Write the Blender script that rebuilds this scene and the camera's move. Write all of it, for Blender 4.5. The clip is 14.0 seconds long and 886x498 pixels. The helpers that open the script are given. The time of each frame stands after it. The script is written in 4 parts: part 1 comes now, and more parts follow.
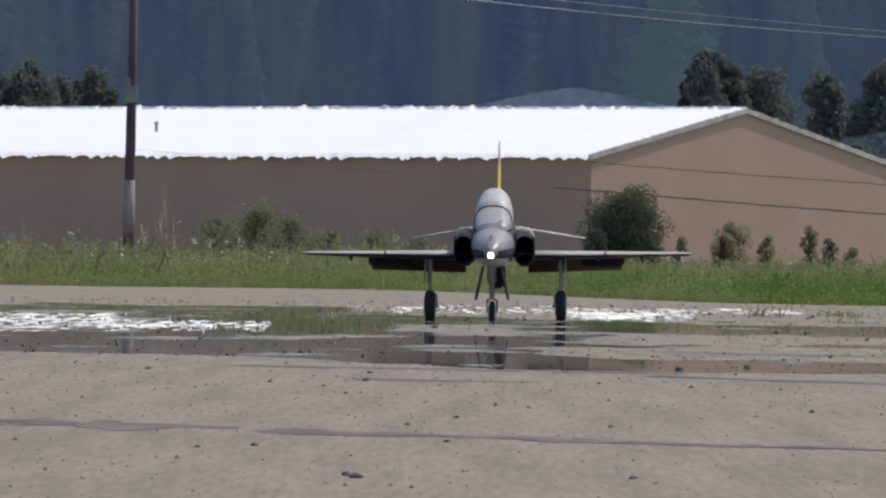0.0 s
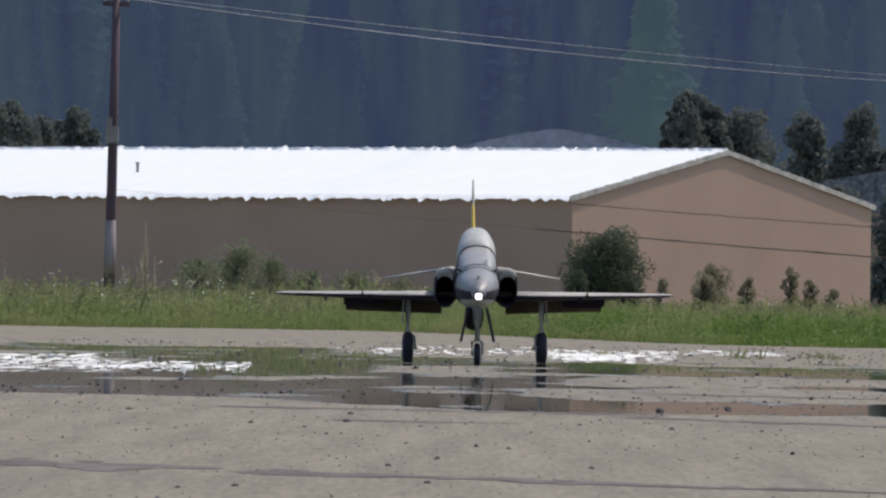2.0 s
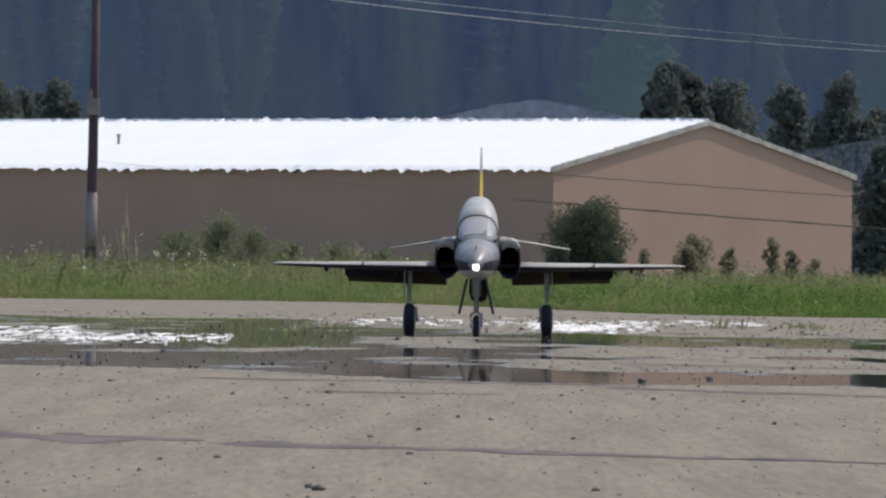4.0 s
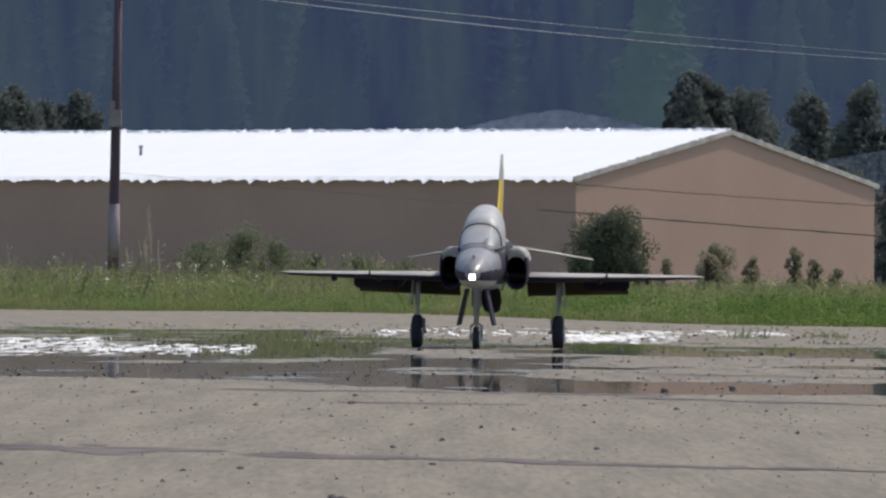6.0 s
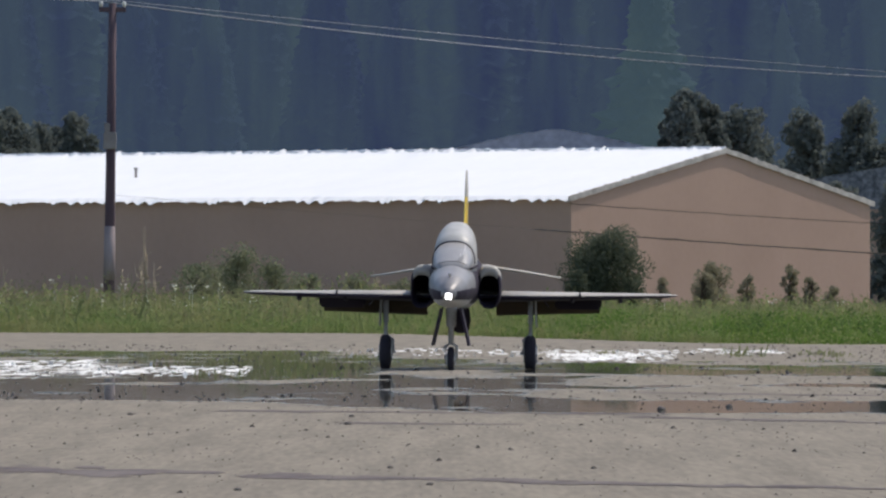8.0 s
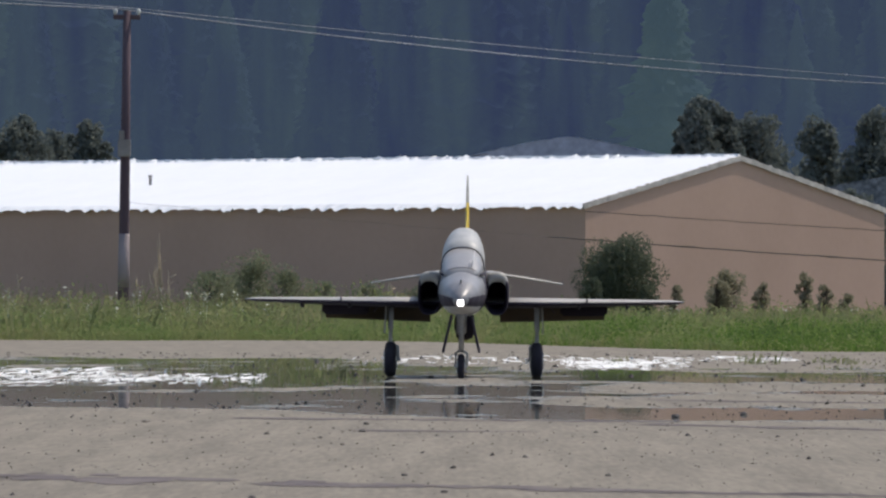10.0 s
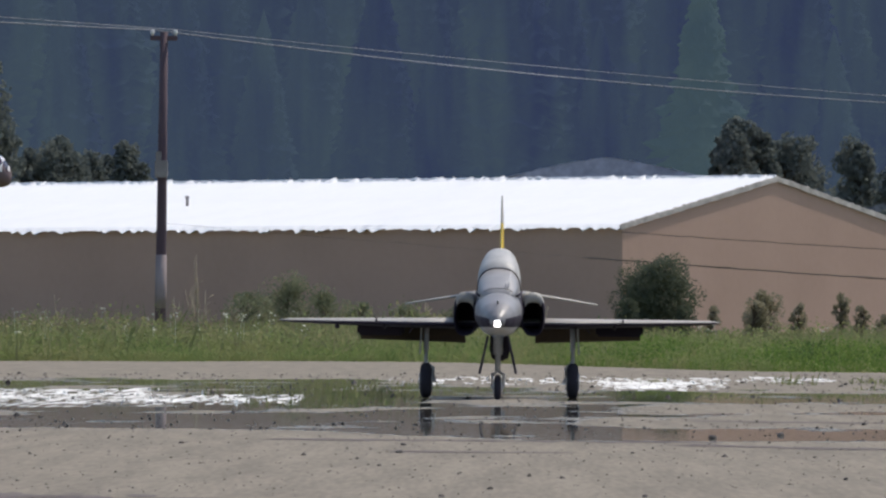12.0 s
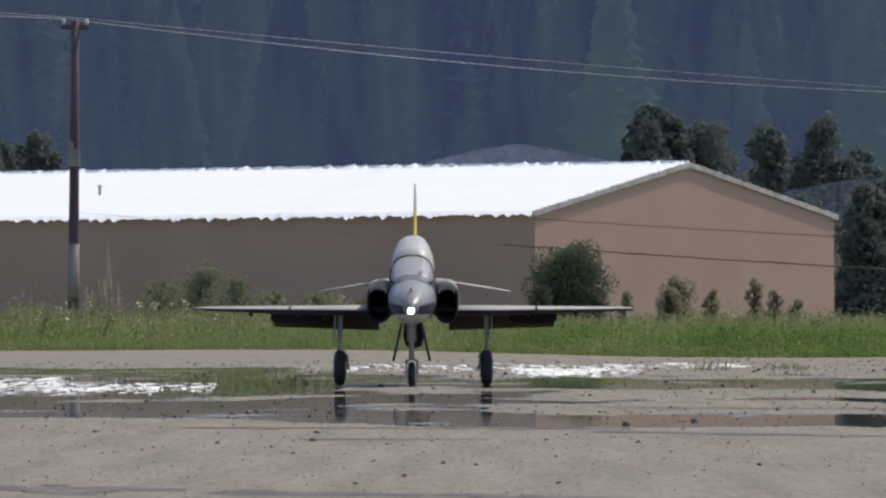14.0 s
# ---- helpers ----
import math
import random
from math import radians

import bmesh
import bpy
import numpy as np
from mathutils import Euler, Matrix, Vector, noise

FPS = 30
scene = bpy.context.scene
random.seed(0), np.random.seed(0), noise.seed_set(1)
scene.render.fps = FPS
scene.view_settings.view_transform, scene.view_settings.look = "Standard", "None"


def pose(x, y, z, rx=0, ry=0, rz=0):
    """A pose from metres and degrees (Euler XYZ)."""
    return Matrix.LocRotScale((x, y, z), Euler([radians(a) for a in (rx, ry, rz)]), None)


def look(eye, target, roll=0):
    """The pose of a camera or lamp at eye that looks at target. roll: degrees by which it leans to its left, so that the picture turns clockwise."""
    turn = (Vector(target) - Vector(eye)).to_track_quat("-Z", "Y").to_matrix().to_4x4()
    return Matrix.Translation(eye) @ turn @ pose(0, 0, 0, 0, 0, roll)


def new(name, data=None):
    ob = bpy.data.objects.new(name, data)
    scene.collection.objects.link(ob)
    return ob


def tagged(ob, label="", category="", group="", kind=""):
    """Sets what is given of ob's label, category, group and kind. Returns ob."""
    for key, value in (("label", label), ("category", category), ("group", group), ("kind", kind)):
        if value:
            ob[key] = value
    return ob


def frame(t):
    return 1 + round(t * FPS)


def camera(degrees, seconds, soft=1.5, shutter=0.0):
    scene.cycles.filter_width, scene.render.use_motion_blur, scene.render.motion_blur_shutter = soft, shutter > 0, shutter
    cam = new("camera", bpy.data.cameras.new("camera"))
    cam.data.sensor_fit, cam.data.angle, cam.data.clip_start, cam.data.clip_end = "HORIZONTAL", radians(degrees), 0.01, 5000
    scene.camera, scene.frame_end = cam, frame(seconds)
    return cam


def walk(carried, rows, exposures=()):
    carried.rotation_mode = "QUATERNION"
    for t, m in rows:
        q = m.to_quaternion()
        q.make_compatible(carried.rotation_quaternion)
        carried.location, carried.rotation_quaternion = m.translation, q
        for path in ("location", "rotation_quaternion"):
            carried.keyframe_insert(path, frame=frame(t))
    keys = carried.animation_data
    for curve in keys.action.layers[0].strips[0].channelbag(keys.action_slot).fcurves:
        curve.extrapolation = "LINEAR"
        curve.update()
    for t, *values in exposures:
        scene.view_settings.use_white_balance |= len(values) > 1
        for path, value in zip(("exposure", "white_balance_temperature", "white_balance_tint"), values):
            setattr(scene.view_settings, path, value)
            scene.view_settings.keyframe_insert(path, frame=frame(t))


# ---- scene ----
F = 16000.0          # focal length in picture widths of 1568 units
EYE = Vector((0.0, 0.0, 0.375))
cam = camera(math.degrees(2 * math.atan(784 / F)), 14.0, soft=2.4)

# seconds, swing to the right, dip below the level, lean
PAN = [
    (0.0, -0.7, -15.4, 0.68), (0.3, -6.0, 17.0, 1.22), (0.5, 27.9, 43.9, 1.22), (0.75, 67.0, 46.0, 1.25), (1.0, 118.0, 12.9, 1.25), (1.25, 128.0, -68.0, 1.38), (1.5, 116.3, -112.0, 0.81),
    (2.0, 31.9, -88.6, 0.80), (2.25, 10.0, -72.0, 1.05), (2.5, 3.3, -60.5, 1.03), (3.0, 26.2, -29.7, 0.95),
    (5.5, 68.8, -59.7, 0.27), (5.75, 44.0, -61.5, 0.75), (6.0, 25.6, -55.8, 0.45), (6.5, 12.5, -62.1, 0.22), (7.0, 20.7, -74.4, 0.13),
    (7.5, 35.6, -81.4, 0.17), (8.0, 33.1, -91.5, 0.08),
    (10.5, 6.2, -114.4, 0.08), (11.0, 20.8, -134.2, 0.11), (11.5, -9.8, -136.3, 0.04), (12.0, -57.7, -141.6, 0.07),
    (12.5, -95.2, -124.1, 0.20), (13.0, -72.3, -125.2, 0.0), (13.5, 31.7, -127.9, -0.04), (14.0, 96.7, -119.0, -0.25),
]
walk(cam, [(t, look(EYE, EYE + Vector((a / F * 1000, 1000, -b / F * 1000)), roll)) for t, a, b, roll in PAN],
     [(t, 0.09, 6650, 10.5) for t in (0.0, 14.0)])

# ---- light ----
world = bpy.data.worlds.new("sky")
scene.world = world
world.use_nodes = True
wn = world.node_tree
sky = wn.nodes.new("ShaderNodeTexSky")
sky.sky_type = "NISHITA"
sky.sun_disc = False
SUN_EL, SUN_AZ = radians(55), radians(49)      # azimuth from +y towards +x
sky.sun_elevation, sky.sun_rotation = SUN_EL, SUN_AZ
sky.air_density, sky.dust_density = 1.0, 1.5
wn.links.new(sky.outputs[0], wn.nodes["Background"].inputs[0])
wn.nodes["Background"].inputs[1].default_value = 0.15
sun = new("sun", bpy.data.lights.new("sun", "SUN"))
sun.data.energy, sun.data.angle, sun.data.color = 3.0, radians(1.0), (1.0, 0.94, 0.85)
sun_way = Vector((math.sin(SUN_AZ) * math.cos(SUN_EL), math.cos(SUN_AZ) * math.cos(SUN_EL), math.sin(SUN_EL)))
sun.matrix_basis = look(sun_way * 100, (0, 0, 0))


# ---- materials ----
def material(name, base, second=None, scale=4.0, rough=0.8, metal=0.0, bump=0.0, fine=60.0, spec=0.3, coat=0.0,
             stretch=(1, 1, 1), island=0.0, obj_random=0.0, glow=0.0, through_light=0.0, fine_share=0.35, dull=1.0):
    """Base colour mottled at two scales towards a second colour, with relief; island/obj_random vary brightness by piece."""
    m = bpy.data.materials.new(name)
    m.use_nodes = True
    n, l = m.node_tree.nodes, m.node_tree.links
    p = n["Principled BSDF"]
    second = second or [c * 0.7 for c in base]
    tc = n.new("ShaderNodeTexCoord")
    mp = n.new("ShaderNodeMapping")
    mp.inputs["Scale"].default_value = stretch
    l.new(tc.outputs["Object"], mp.inputs[0])
    big, small = n.new("ShaderNodeTexNoise"), n.new("ShaderNodeTexNoise")
    for tex, s, d in ((big, scale, 5), (small, fine, 3)):
        tex.inputs["Scale"].default_value, tex.inputs["Detail"].default_value = s, d
        l.new(mp.outputs[0], tex.inputs[0])
    add = n.new("ShaderNodeMath")
    add.operation = "MULTIPLY_ADD"
    add.inputs[1].default_value = fine_share
    l.new(small.outputs[0], add.inputs[0])
    l.new(big.outputs[0], add.inputs[2])
    ramp = n.new("ShaderNodeMapRange")
    ramp.inputs[1].default_value, ramp.inputs[2].default_value = 0.275 + 0.5 * fine_share, 0.725 + 0.5 * fine_share
    l.new(add.outputs[0], ramp.inputs[0])
    mix = n.new("ShaderNodeMix")
    mix.data_type = "RGBA"
    mix.inputs[6].default_value, mix.inputs[7].default_value = (*base, 1), (*second, 1)
    l.new(ramp.outputs[0], mix.inputs[0])
    colour = mix.outputs[2]
    for amount, node, socket in ((island, "ShaderNodeNewGeometry", "Random Per Island"), (obj_random, "ShaderNodeObjectInfo", "Random")):
        if amount:
            src, mr, hv = n.new(node), n.new("ShaderNodeMapRange"), n.new("ShaderNodeHueSaturation")
            mr.inputs[3].default_value, mr.inputs[4].default_value = 1 - amount, 1 + amount
            l.new(src.outputs[socket], mr.inputs[0])
            l.new(mr.outputs[0], hv.inputs["Value"])
            l.new(colour, hv.inputs["Color"])
            colour = hv.outputs[0]
    if dull != 1.0:          # far backdrop: sunlit colour cut down, its haze comes from emission
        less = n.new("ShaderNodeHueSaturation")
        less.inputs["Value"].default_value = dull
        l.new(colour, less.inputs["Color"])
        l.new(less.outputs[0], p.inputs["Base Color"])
    else:
        l.new(colour, p.inputs["Base Color"])
    p.inputs["Roughness"].default_value, p.inputs["Metallic"].default_value = rough, metal
    p.inputs["Specular IOR Level"].default_value, p.inputs["Coat Weight"].default_value = spec, coat
    p.inputs["Coat Roughness"].default_value = 0.06
    if bump:
        b = n.new("ShaderNodeBump")
        b.inputs["Strength"].default_value, b.inputs["Distance"].default_value = bump, 0.02
        l.new(add.outputs[0], b.inputs["Height"])
        l.new(b.outputs[0], p.inputs["Normal"])
    if through_light:        # light that passes through thin leaves
        tr, ms = n.new("ShaderNodeBsdfTranslucent"), n.new("ShaderNodeMixShader")
        ms.inputs[0].default_value = through_light
        l.new(colour, tr.inputs[0])
        l.new(p.outputs[0], ms.inputs[1])
        l.new(tr.outputs[0], ms.inputs[2])
        l.new(ms.outputs[0], n["Material Output"].inputs[0])
    # emission: the lamp glass, and the haze painted into the far backdrop
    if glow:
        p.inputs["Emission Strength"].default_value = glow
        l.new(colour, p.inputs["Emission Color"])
    return m


M_SOIL = material("soil", (0.10, 0.12, 0.04), (0.16, 0.13, 0.08), 0.3, 0.95, spec=0.05)
M_RUNWAY = material("runway_concrete", (0.262, 0.233, 0.190), (0.188, 0.168, 0.140), 7, 0.95, fine=60, spec=0.05, stretch=(1, 0.05, 1), fine_share=0.9)
M_TAR = material("tar_seam", (0.115, 0.098, 0.103), (0.19, 0.168, 0.155), 8, 0.9, spec=0.05, stretch=(1, 0.3, 1))
# broken white standing in for the roof mirrored by hot air
M_GLINT = material("white_mirage_glint", (0.95, 0.95, 0.93), (0.6, 0.58, 0.54), 1.2, 0.85, fine=8, spec=0.05, stretch=(1, 0.3, 1))
M_STONE = material("pebble", (0.05, 0.045, 0.048), (0.13, 0.115, 0.105), 20, 0.95, island=0.6, spec=0.05)
M_GRASS = material("grass_blade", (0.155, 0.245, 0.075), (0.30, 0.29, 0.14), 1.0, 0.9, fine_share=0.1, island=0.06, spec=0.15, through_light=0.5)
M_WEED = material("weed_leaf", (0.17, 0.225, 0.09), (0.27, 0.245, 0.14), 1.1, 0.9, island=0.06, spec=0.05, through_light=0.5)
M_FLOWER = material("white_petals", (0.85, 0.85, 0.78), (0.8, 0.8, 0.6), 30, 0.7)
M_STALK = material("dry_stalk", (0.4, 0.33, 0.24), (0.3, 0.25, 0.17), 8, 0.9)
M_LEAF = material("dark_leaf", (0.105, 0.125, 0.085), (0.135, 0.15, 0.105), 1.5, 0.95, island=0.06, spec=0.0, through_light=0.35)
M_SHRUB = material("dull_shrub_leaf", (0.20, 0.225, 0.14), (0.24, 0.235, 0.155), 1.5, 0.95, island=0.06, spec=0.0, through_light=0.35)
M_SCRUB = material("dry_scrub_leaf", (0.30, 0.265, 0.19), (0.25, 0.245, 0.16), 2.0, 0.95, island=0.06, spec=0.0, through_light=0.45)
M_DOCK = material("broad_weed_leaf", (0.075, 0.14, 0.035), (0.11, 0.165, 0.05), 2, 0.7, island=0.3, spec=0.15, through_light=0.35)
M_PINE = material("dark_needle", (0.140, 0.163, 0.155), (0.165, 0.183, 0.165), 0.8, 0.95, island=0.05, spec=0.0, through_light=0.4)
# haze blue is put into the needle colour and given off as emission
M_SPRUCE_HAZE = material("spruce_haze_glow", (0.0175, 0.0255, 0.0540), (0.0290, 0.0450, 0.0600), 0.26, 0.95, fine=1.1, spec=0.0, glow=1.6, dull=0.25, stretch=(1, 0.3, 0.14), fine_share=0.5)
# greener needles, lifted by the same painted haze glow
M_PALESPRUCE_HAZE = material("pale_spruce_haze_glow", (0.025, 0.042, 0.059), (0.033, 0.053, 0.063), 0.3, 0.9, fine=1.0, spec=0.02, glow=1.4, dull=0.35)
# hillside colour is the haze tint, made to glow
M_HILL_HAZE = material("hill_haze_glow", (0.022, 0.033, 0.057), (0.03, 0.046, 0.06), 0.05, 0.95, spec=0.02, glow=1.3)
M_BARK = material("bark", (0.10, 0.075, 0.055), (0.06, 0.045, 0.035), 3, 0.95, bump=0.5, stretch=(1, 1, 0.2))
M_WALL = material("brown_wall", (0.50, 0.35, 0.282), (0.45, 0.312, 0.25), 0.35, 0.9, fine=5, spec=0.1)
M_ROOF = material("white_roof_sheet", (0.88, 0.88, 0.88), (0.82, 0.82, 0.81), 0.4, 0.5, fine=4, spec=0.3)
M_FASCIA = material("weathered_fascia", (0.62, 0.58, 0.54), (0.36, 0.33, 0.31), 2.5, 0.85, fine=9)
M_SEAM = material("dark_cable", (0.06, 0.05, 0.05), (0.1, 0.08, 0.07), 2, 0.7)
M_GREYROOF = material("grey_sheet_roof", (0.42, 0.44, 0.56), (0.26, 0.28, 0.36), 0.9, 0.8, fine=4, spec=0.05, fine_share=0.8)
M_DARKROOF = material("dark_sheet_roof", (0.10, 0.11, 0.125), (0.26, 0.27, 0.30), 2.2, 0.85, fine=7, spec=0.05, fine_share=1.2)
M_POLE = material("pole_wood", (0.085, 0.058, 0.075), (0.125, 0.088, 0.10), 2, 0.9, bump=0.3, stretch=(1, 1, 0.15))
M_POLEPALE = material("pole_whitewash", (0.33, 0.28, 0.28), (0.16, 0.125, 0.13), 2.5, 0.9, stretch=(1, 1, 0.3))
M_BOX = material("grey_box", (0.30, 0.28, 0.28), (0.2, 0.18, 0.19), 3, 0.7)
M_WIRE = material("aluminium_wire", (0.225, 0.24, 0.275), (0.17, 0.185, 0.215), 5, 0.7)
M_INSUL = material("insulator", (0.75, 0.75, 0.72), (0.6, 0.6, 0.6), 10, 0.25)
M_GREY = material("grey_gloss_paint", (0.20, 0.192, 0.197), (0.265, 0.257, 0.26), 3, 0.4, coat=0.15, fine=40)
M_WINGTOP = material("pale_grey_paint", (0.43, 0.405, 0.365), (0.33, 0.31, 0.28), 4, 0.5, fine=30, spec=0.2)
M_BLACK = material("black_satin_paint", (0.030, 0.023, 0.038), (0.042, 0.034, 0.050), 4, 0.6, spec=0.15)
M_YELLOW = material("yellow_paint", (0.75, 0.55, 0.05), (0.68, 0.47, 0.04), 5, 0.4, coat=0.2)
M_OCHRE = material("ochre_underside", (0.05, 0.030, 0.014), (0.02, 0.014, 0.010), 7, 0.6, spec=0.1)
M_CANOPY = material("smoked_canopy", (0.33, 0.325, 0.315), (0.45, 0.44, 0.42), 14, 0.48, spec=0.4, coat=0.06)
M_SCREEN = material("smoked_windscreen", (0.26, 0.255, 0.262), (0.33, 0.325, 0.33), 9, 0.4, spec=0.4, coat=0.12)
M_METAL = material("bare_metal", (0.55, 0.54, 0.55), (0.4, 0.4, 0.42), 20, 0.35, metal=0.9)
M_LEG = material("pale_leg_paint", (0.55, 0.54, 0.54), (0.4, 0.39, 0.4), 25, 0.4, spec=0.5)
M_TYRE = material("tyre_rubber", (0.027, 0.022, 0.033), (0.04, 0.035, 0.045), 15, 0.8)
M_DUCT = material("duct_dark", (0.026, 0.019, 0.034), (0.034, 0.026, 0.042), 10, 0.8)
M_LIGHT = material("lamp_glass", (1.0, 0.98, 1.0), (1.0, 0.98, 1.0), 5, 0.1, glow=4.0)
M_WHITE = material("white_gloss_paint", (0.8, 0.8, 0.8), (0.7, 0.7, 0.7), 1, 0.35, coat=0.3)
M_BELLY = material("dull_belly_paint", (0.20, 0.14, 0.145), (0.15, 0.11, 0.12), 1, 0.6)
M_GLASSDARK = material("tinted_window", (0.03, 0.02, 0.05), (0.05, 0.03, 0.07), 2, 0.1, spec=0.7)


def mirage_runway(m):
    """Thin ragged streaks on the far half of the runway, added for heat mirage, smooth enough to mirror what stands
    behind.
    """
    n, l = m.node_tree.nodes, m.node_tree.links
    p = n["Principled BSDF"]
    tc, sep = n.new("ShaderNodeTexCoord"), n.new("ShaderNodeSeparateXYZ")
    l.new(tc.outputs["Object"], sep.inputs[0])
    mp, tex = n.new("ShaderNodeMapping"), n.new("ShaderNodeTexNoise")
    mp.inputs["Scale"].default_value, mp.inputs["Location"].default_value = (0.95, 0.27, 1), (3.3, 1.9, 0)
    tex.inputs["Scale"].default_value, tex.inputs["Detail"].default_value, tex.inputs["Roughness"].default_value = 1.0, 8, 0.62
    l.new(tc.outputs["Object"], mp.inputs[0])
    l.new(mp.outputs[0], tex.inputs[0])
    zone = []
    side, far = n.new("ShaderNodeMapRange"), n.new("ShaderNodeMath")     # the mirage streaks end sooner to the east
    side.inputs[1].default_value, side.inputs[2].default_value, side.inputs[4].default_value = -1.0, 0.3, 12.0
    l.new(sep.outputs[0], side.inputs[0])
    l.new(sep.outputs[1], far.inputs[0])
    l.new(side.outputs[0], far.inputs[1])
    near = n.new("ShaderNodeMath")
    near.operation = "MULTIPLY_ADD"
    near.inputs[1].default_value = 0.32
    l.new(side.outputs[0], near.inputs[0])
    l.new(sep.outputs[1], near.inputs[2])
    for lo, hi, src in ((31.6, 34.2, near.outputs[0]), (76.0, 64.0, far.outputs[0])):
        z = n.new("ShaderNodeMapRange")
        z.inputs[1].default_value, z.inputs[2].default_value = lo, hi
        l.new(src, z.inputs[0])
        zone.append(z.outputs[0])
    both, add, mirage = n.new("ShaderNodeMath"), n.new("ShaderNodeMath"), n.new("ShaderNodeMapRange")
    both.operation, add.operation = "MULTIPLY", "MULTIPLY_ADD"
    l.new(zone[0], both.inputs[0])
    l.new(zone[1], both.inputs[1])
    l.new(both.outputs[0], add.inputs[0])
    add.inputs[1].default_value = 0.42
    l.new(tex.outputs[0], add.inputs[2])
    mirage.inputs[1].default_value, mirage.inputs[2].default_value = 0.828, 0.872
    east, less = n.new("ShaderNodeMapRange"), n.new("ShaderNodeMath")    # and leave a plainer strip there
    east.inputs[1].default_value, east.inputs[2].default_value, east.inputs[4].default_value = 0.3, 0.9, 0.125
    l.new(sep.outputs[0], east.inputs[0])
    less.operation = "SUBTRACT"
    l.new(add.outputs[0], less.inputs[0])
    l.new(less.outputs[0], mirage.inputs[0])
    off, gap, strip_plain, part_plain = n.new("ShaderNodeMath"), n.new("ShaderNodeMath"), n.new("ShaderNodeMapRange"), n.new("ShaderNodeMath")
    off.operation, gap.operation, part_plain.operation = "SUBTRACT", "ABSOLUTE", "MULTIPLY"
    l.new(sep.outputs[1], off.inputs[0])
    off.inputs[1].default_value = 39.6
    l.new(off.outputs[0], gap.inputs[0])
    strip_plain.inputs[1].default_value, strip_plain.inputs[2].default_value = 7.2, 4.6
    l.new(gap.outputs[0], strip_plain.inputs[0])
    l.new(strip_plain.outputs[0], part_plain.inputs[0])
    l.new(east.outputs[0], part_plain.inputs[1])
    l.new(part_plain.outputs[0], less.inputs[1])
    dry = p.inputs["Base Color"].links[0].from_socket
    mix = n.new("ShaderNodeMix")
    mix.data_type = "RGBA"
    # dark olive put under the mirage streaks, on what is plain concrete
    mix.inputs[7].default_value = (0.085, 0.078, 0.048, 1)
    l.new(mirage.outputs[0], mix.inputs[0])
    l.new(dry, mix.inputs[6])
    l.new(mix.outputs[2], p.inputs["Base Color"])
    for name, a, b in (("Roughness", 0.95, 0.028), ("Specular IOR Level", 0.05, 0.5)):
        v = n.new("ShaderNodeMapRange")
        v.inputs[3].default_value, v.inputs[4].default_value = a, b
        l.new(mirage.outputs[0], v.inputs[0])
        l.new(v.outputs[0], p.inputs[name])


mirage_runway(M_RUNWAY)


# ---- mesh helpers ----
def mesh_of(name, bm, mat, smooth=True):
    me = bpy.data.meshes.new(name)
    bmesh.ops.recalc_face_normals(bm, faces=bm.faces)
    bm.to_mesh(me)
    bm.free()
    for mm in mat if isinstance(mat, (list, tuple)) else (mat,):
        me.materials.append(mm)
    if smooth:
        for f in me.polygons:
            f.use_smooth = True
    return me


def part(name, bm, mat, parent, label="", smooth=True, at=None):
    ob = new(name, mesh_of(name, bm, mat, smooth))
    if parent:
        ob.parent = parent
    if at is not None:
        ob.matrix_basis = at
    return tagged(ob, label)


def thing(name, at, label, category, group="", kind=""):
    ob = new(name)
    ob.empty_display_size = 0.1
    ob.matrix_basis = at
    return tagged(ob, label, category, group, kind)


def box(bm, lo, hi, bevel=0.0):
    c = [(a + b) / 2 for a, b in zip(lo, hi)]
    s = [abs(b - a) for a, b in zip(lo, hi)]
    r = bmesh.ops.create_cube(bm, size=1, matrix=Matrix.Translation(c) @ Matrix.Diagonal((*s, 1)))
    if bevel:
        es = {e for v in r["verts"] for e in v.link_edges}
        bmesh.ops.bevel(bm, geom=list(es), offset=bevel, segments=2, affect="EDGES")


def tube(bm, points, radii, sides=10, caps=True):
    """A round rod through the points, with a radius at each."""
    rings = []
    pts = [Vector(p) for p in points]
    for i, p in enumerate(pts):
        d = (pts[min(i + 1, len(pts) - 1)] - pts[max(i - 1, 0)]).normalized()
        u = d.cross(Vector((0, 0, 1)) if abs(d.z) < 0.95 else Vector((1, 0, 0))).normalized()
        w = d.cross(u)
        r = radii[i] if isinstance(radii, (list, tuple)) else radii
        rings.append([bm.verts.new(p + (u * math.cos(k * math.tau / sides) + w * math.sin(k * math.tau / sides)) * r) for k in range(sides)])
    for a, b in zip(rings, rings[1:]):
        for k in range(sides):
            bm.faces.new((a[k], a[(k + 1) % sides], b[(k + 1) % sides], b[k]))
    if caps:
        bm.faces.new(rings[0])
        bm.faces.new(rings[-1])
    return rings


def loft(bm, sections, sides=28, power=2.3, caps=True):
    """A skin over cross-sections (y, centre x, centre z, half width, half height)."""
    rings = []
    for y, cx, cz, hw, hh in sections:
        ring = []
        for k in range(sides):
            a = k * math.tau / sides
            c, s = math.cos(a), math.sin(a)
            ring.append(bm.verts.new((cx + hw * math.copysign(abs(c) ** (2 / power), c), y, cz + hh * math.copysign(abs(s) ** (2 / power), s))))
        rings.append(ring)
    for a, b in zip(rings, rings[1:]):
        for k in range(sides):
            bm.faces.new((a[k], a[(k + 1) % sides], b[(k + 1) % sides], b[k]))
    if caps:
        bm.faces.new(rings[0])
        bm.faces.new(rings[-1])
    return rings


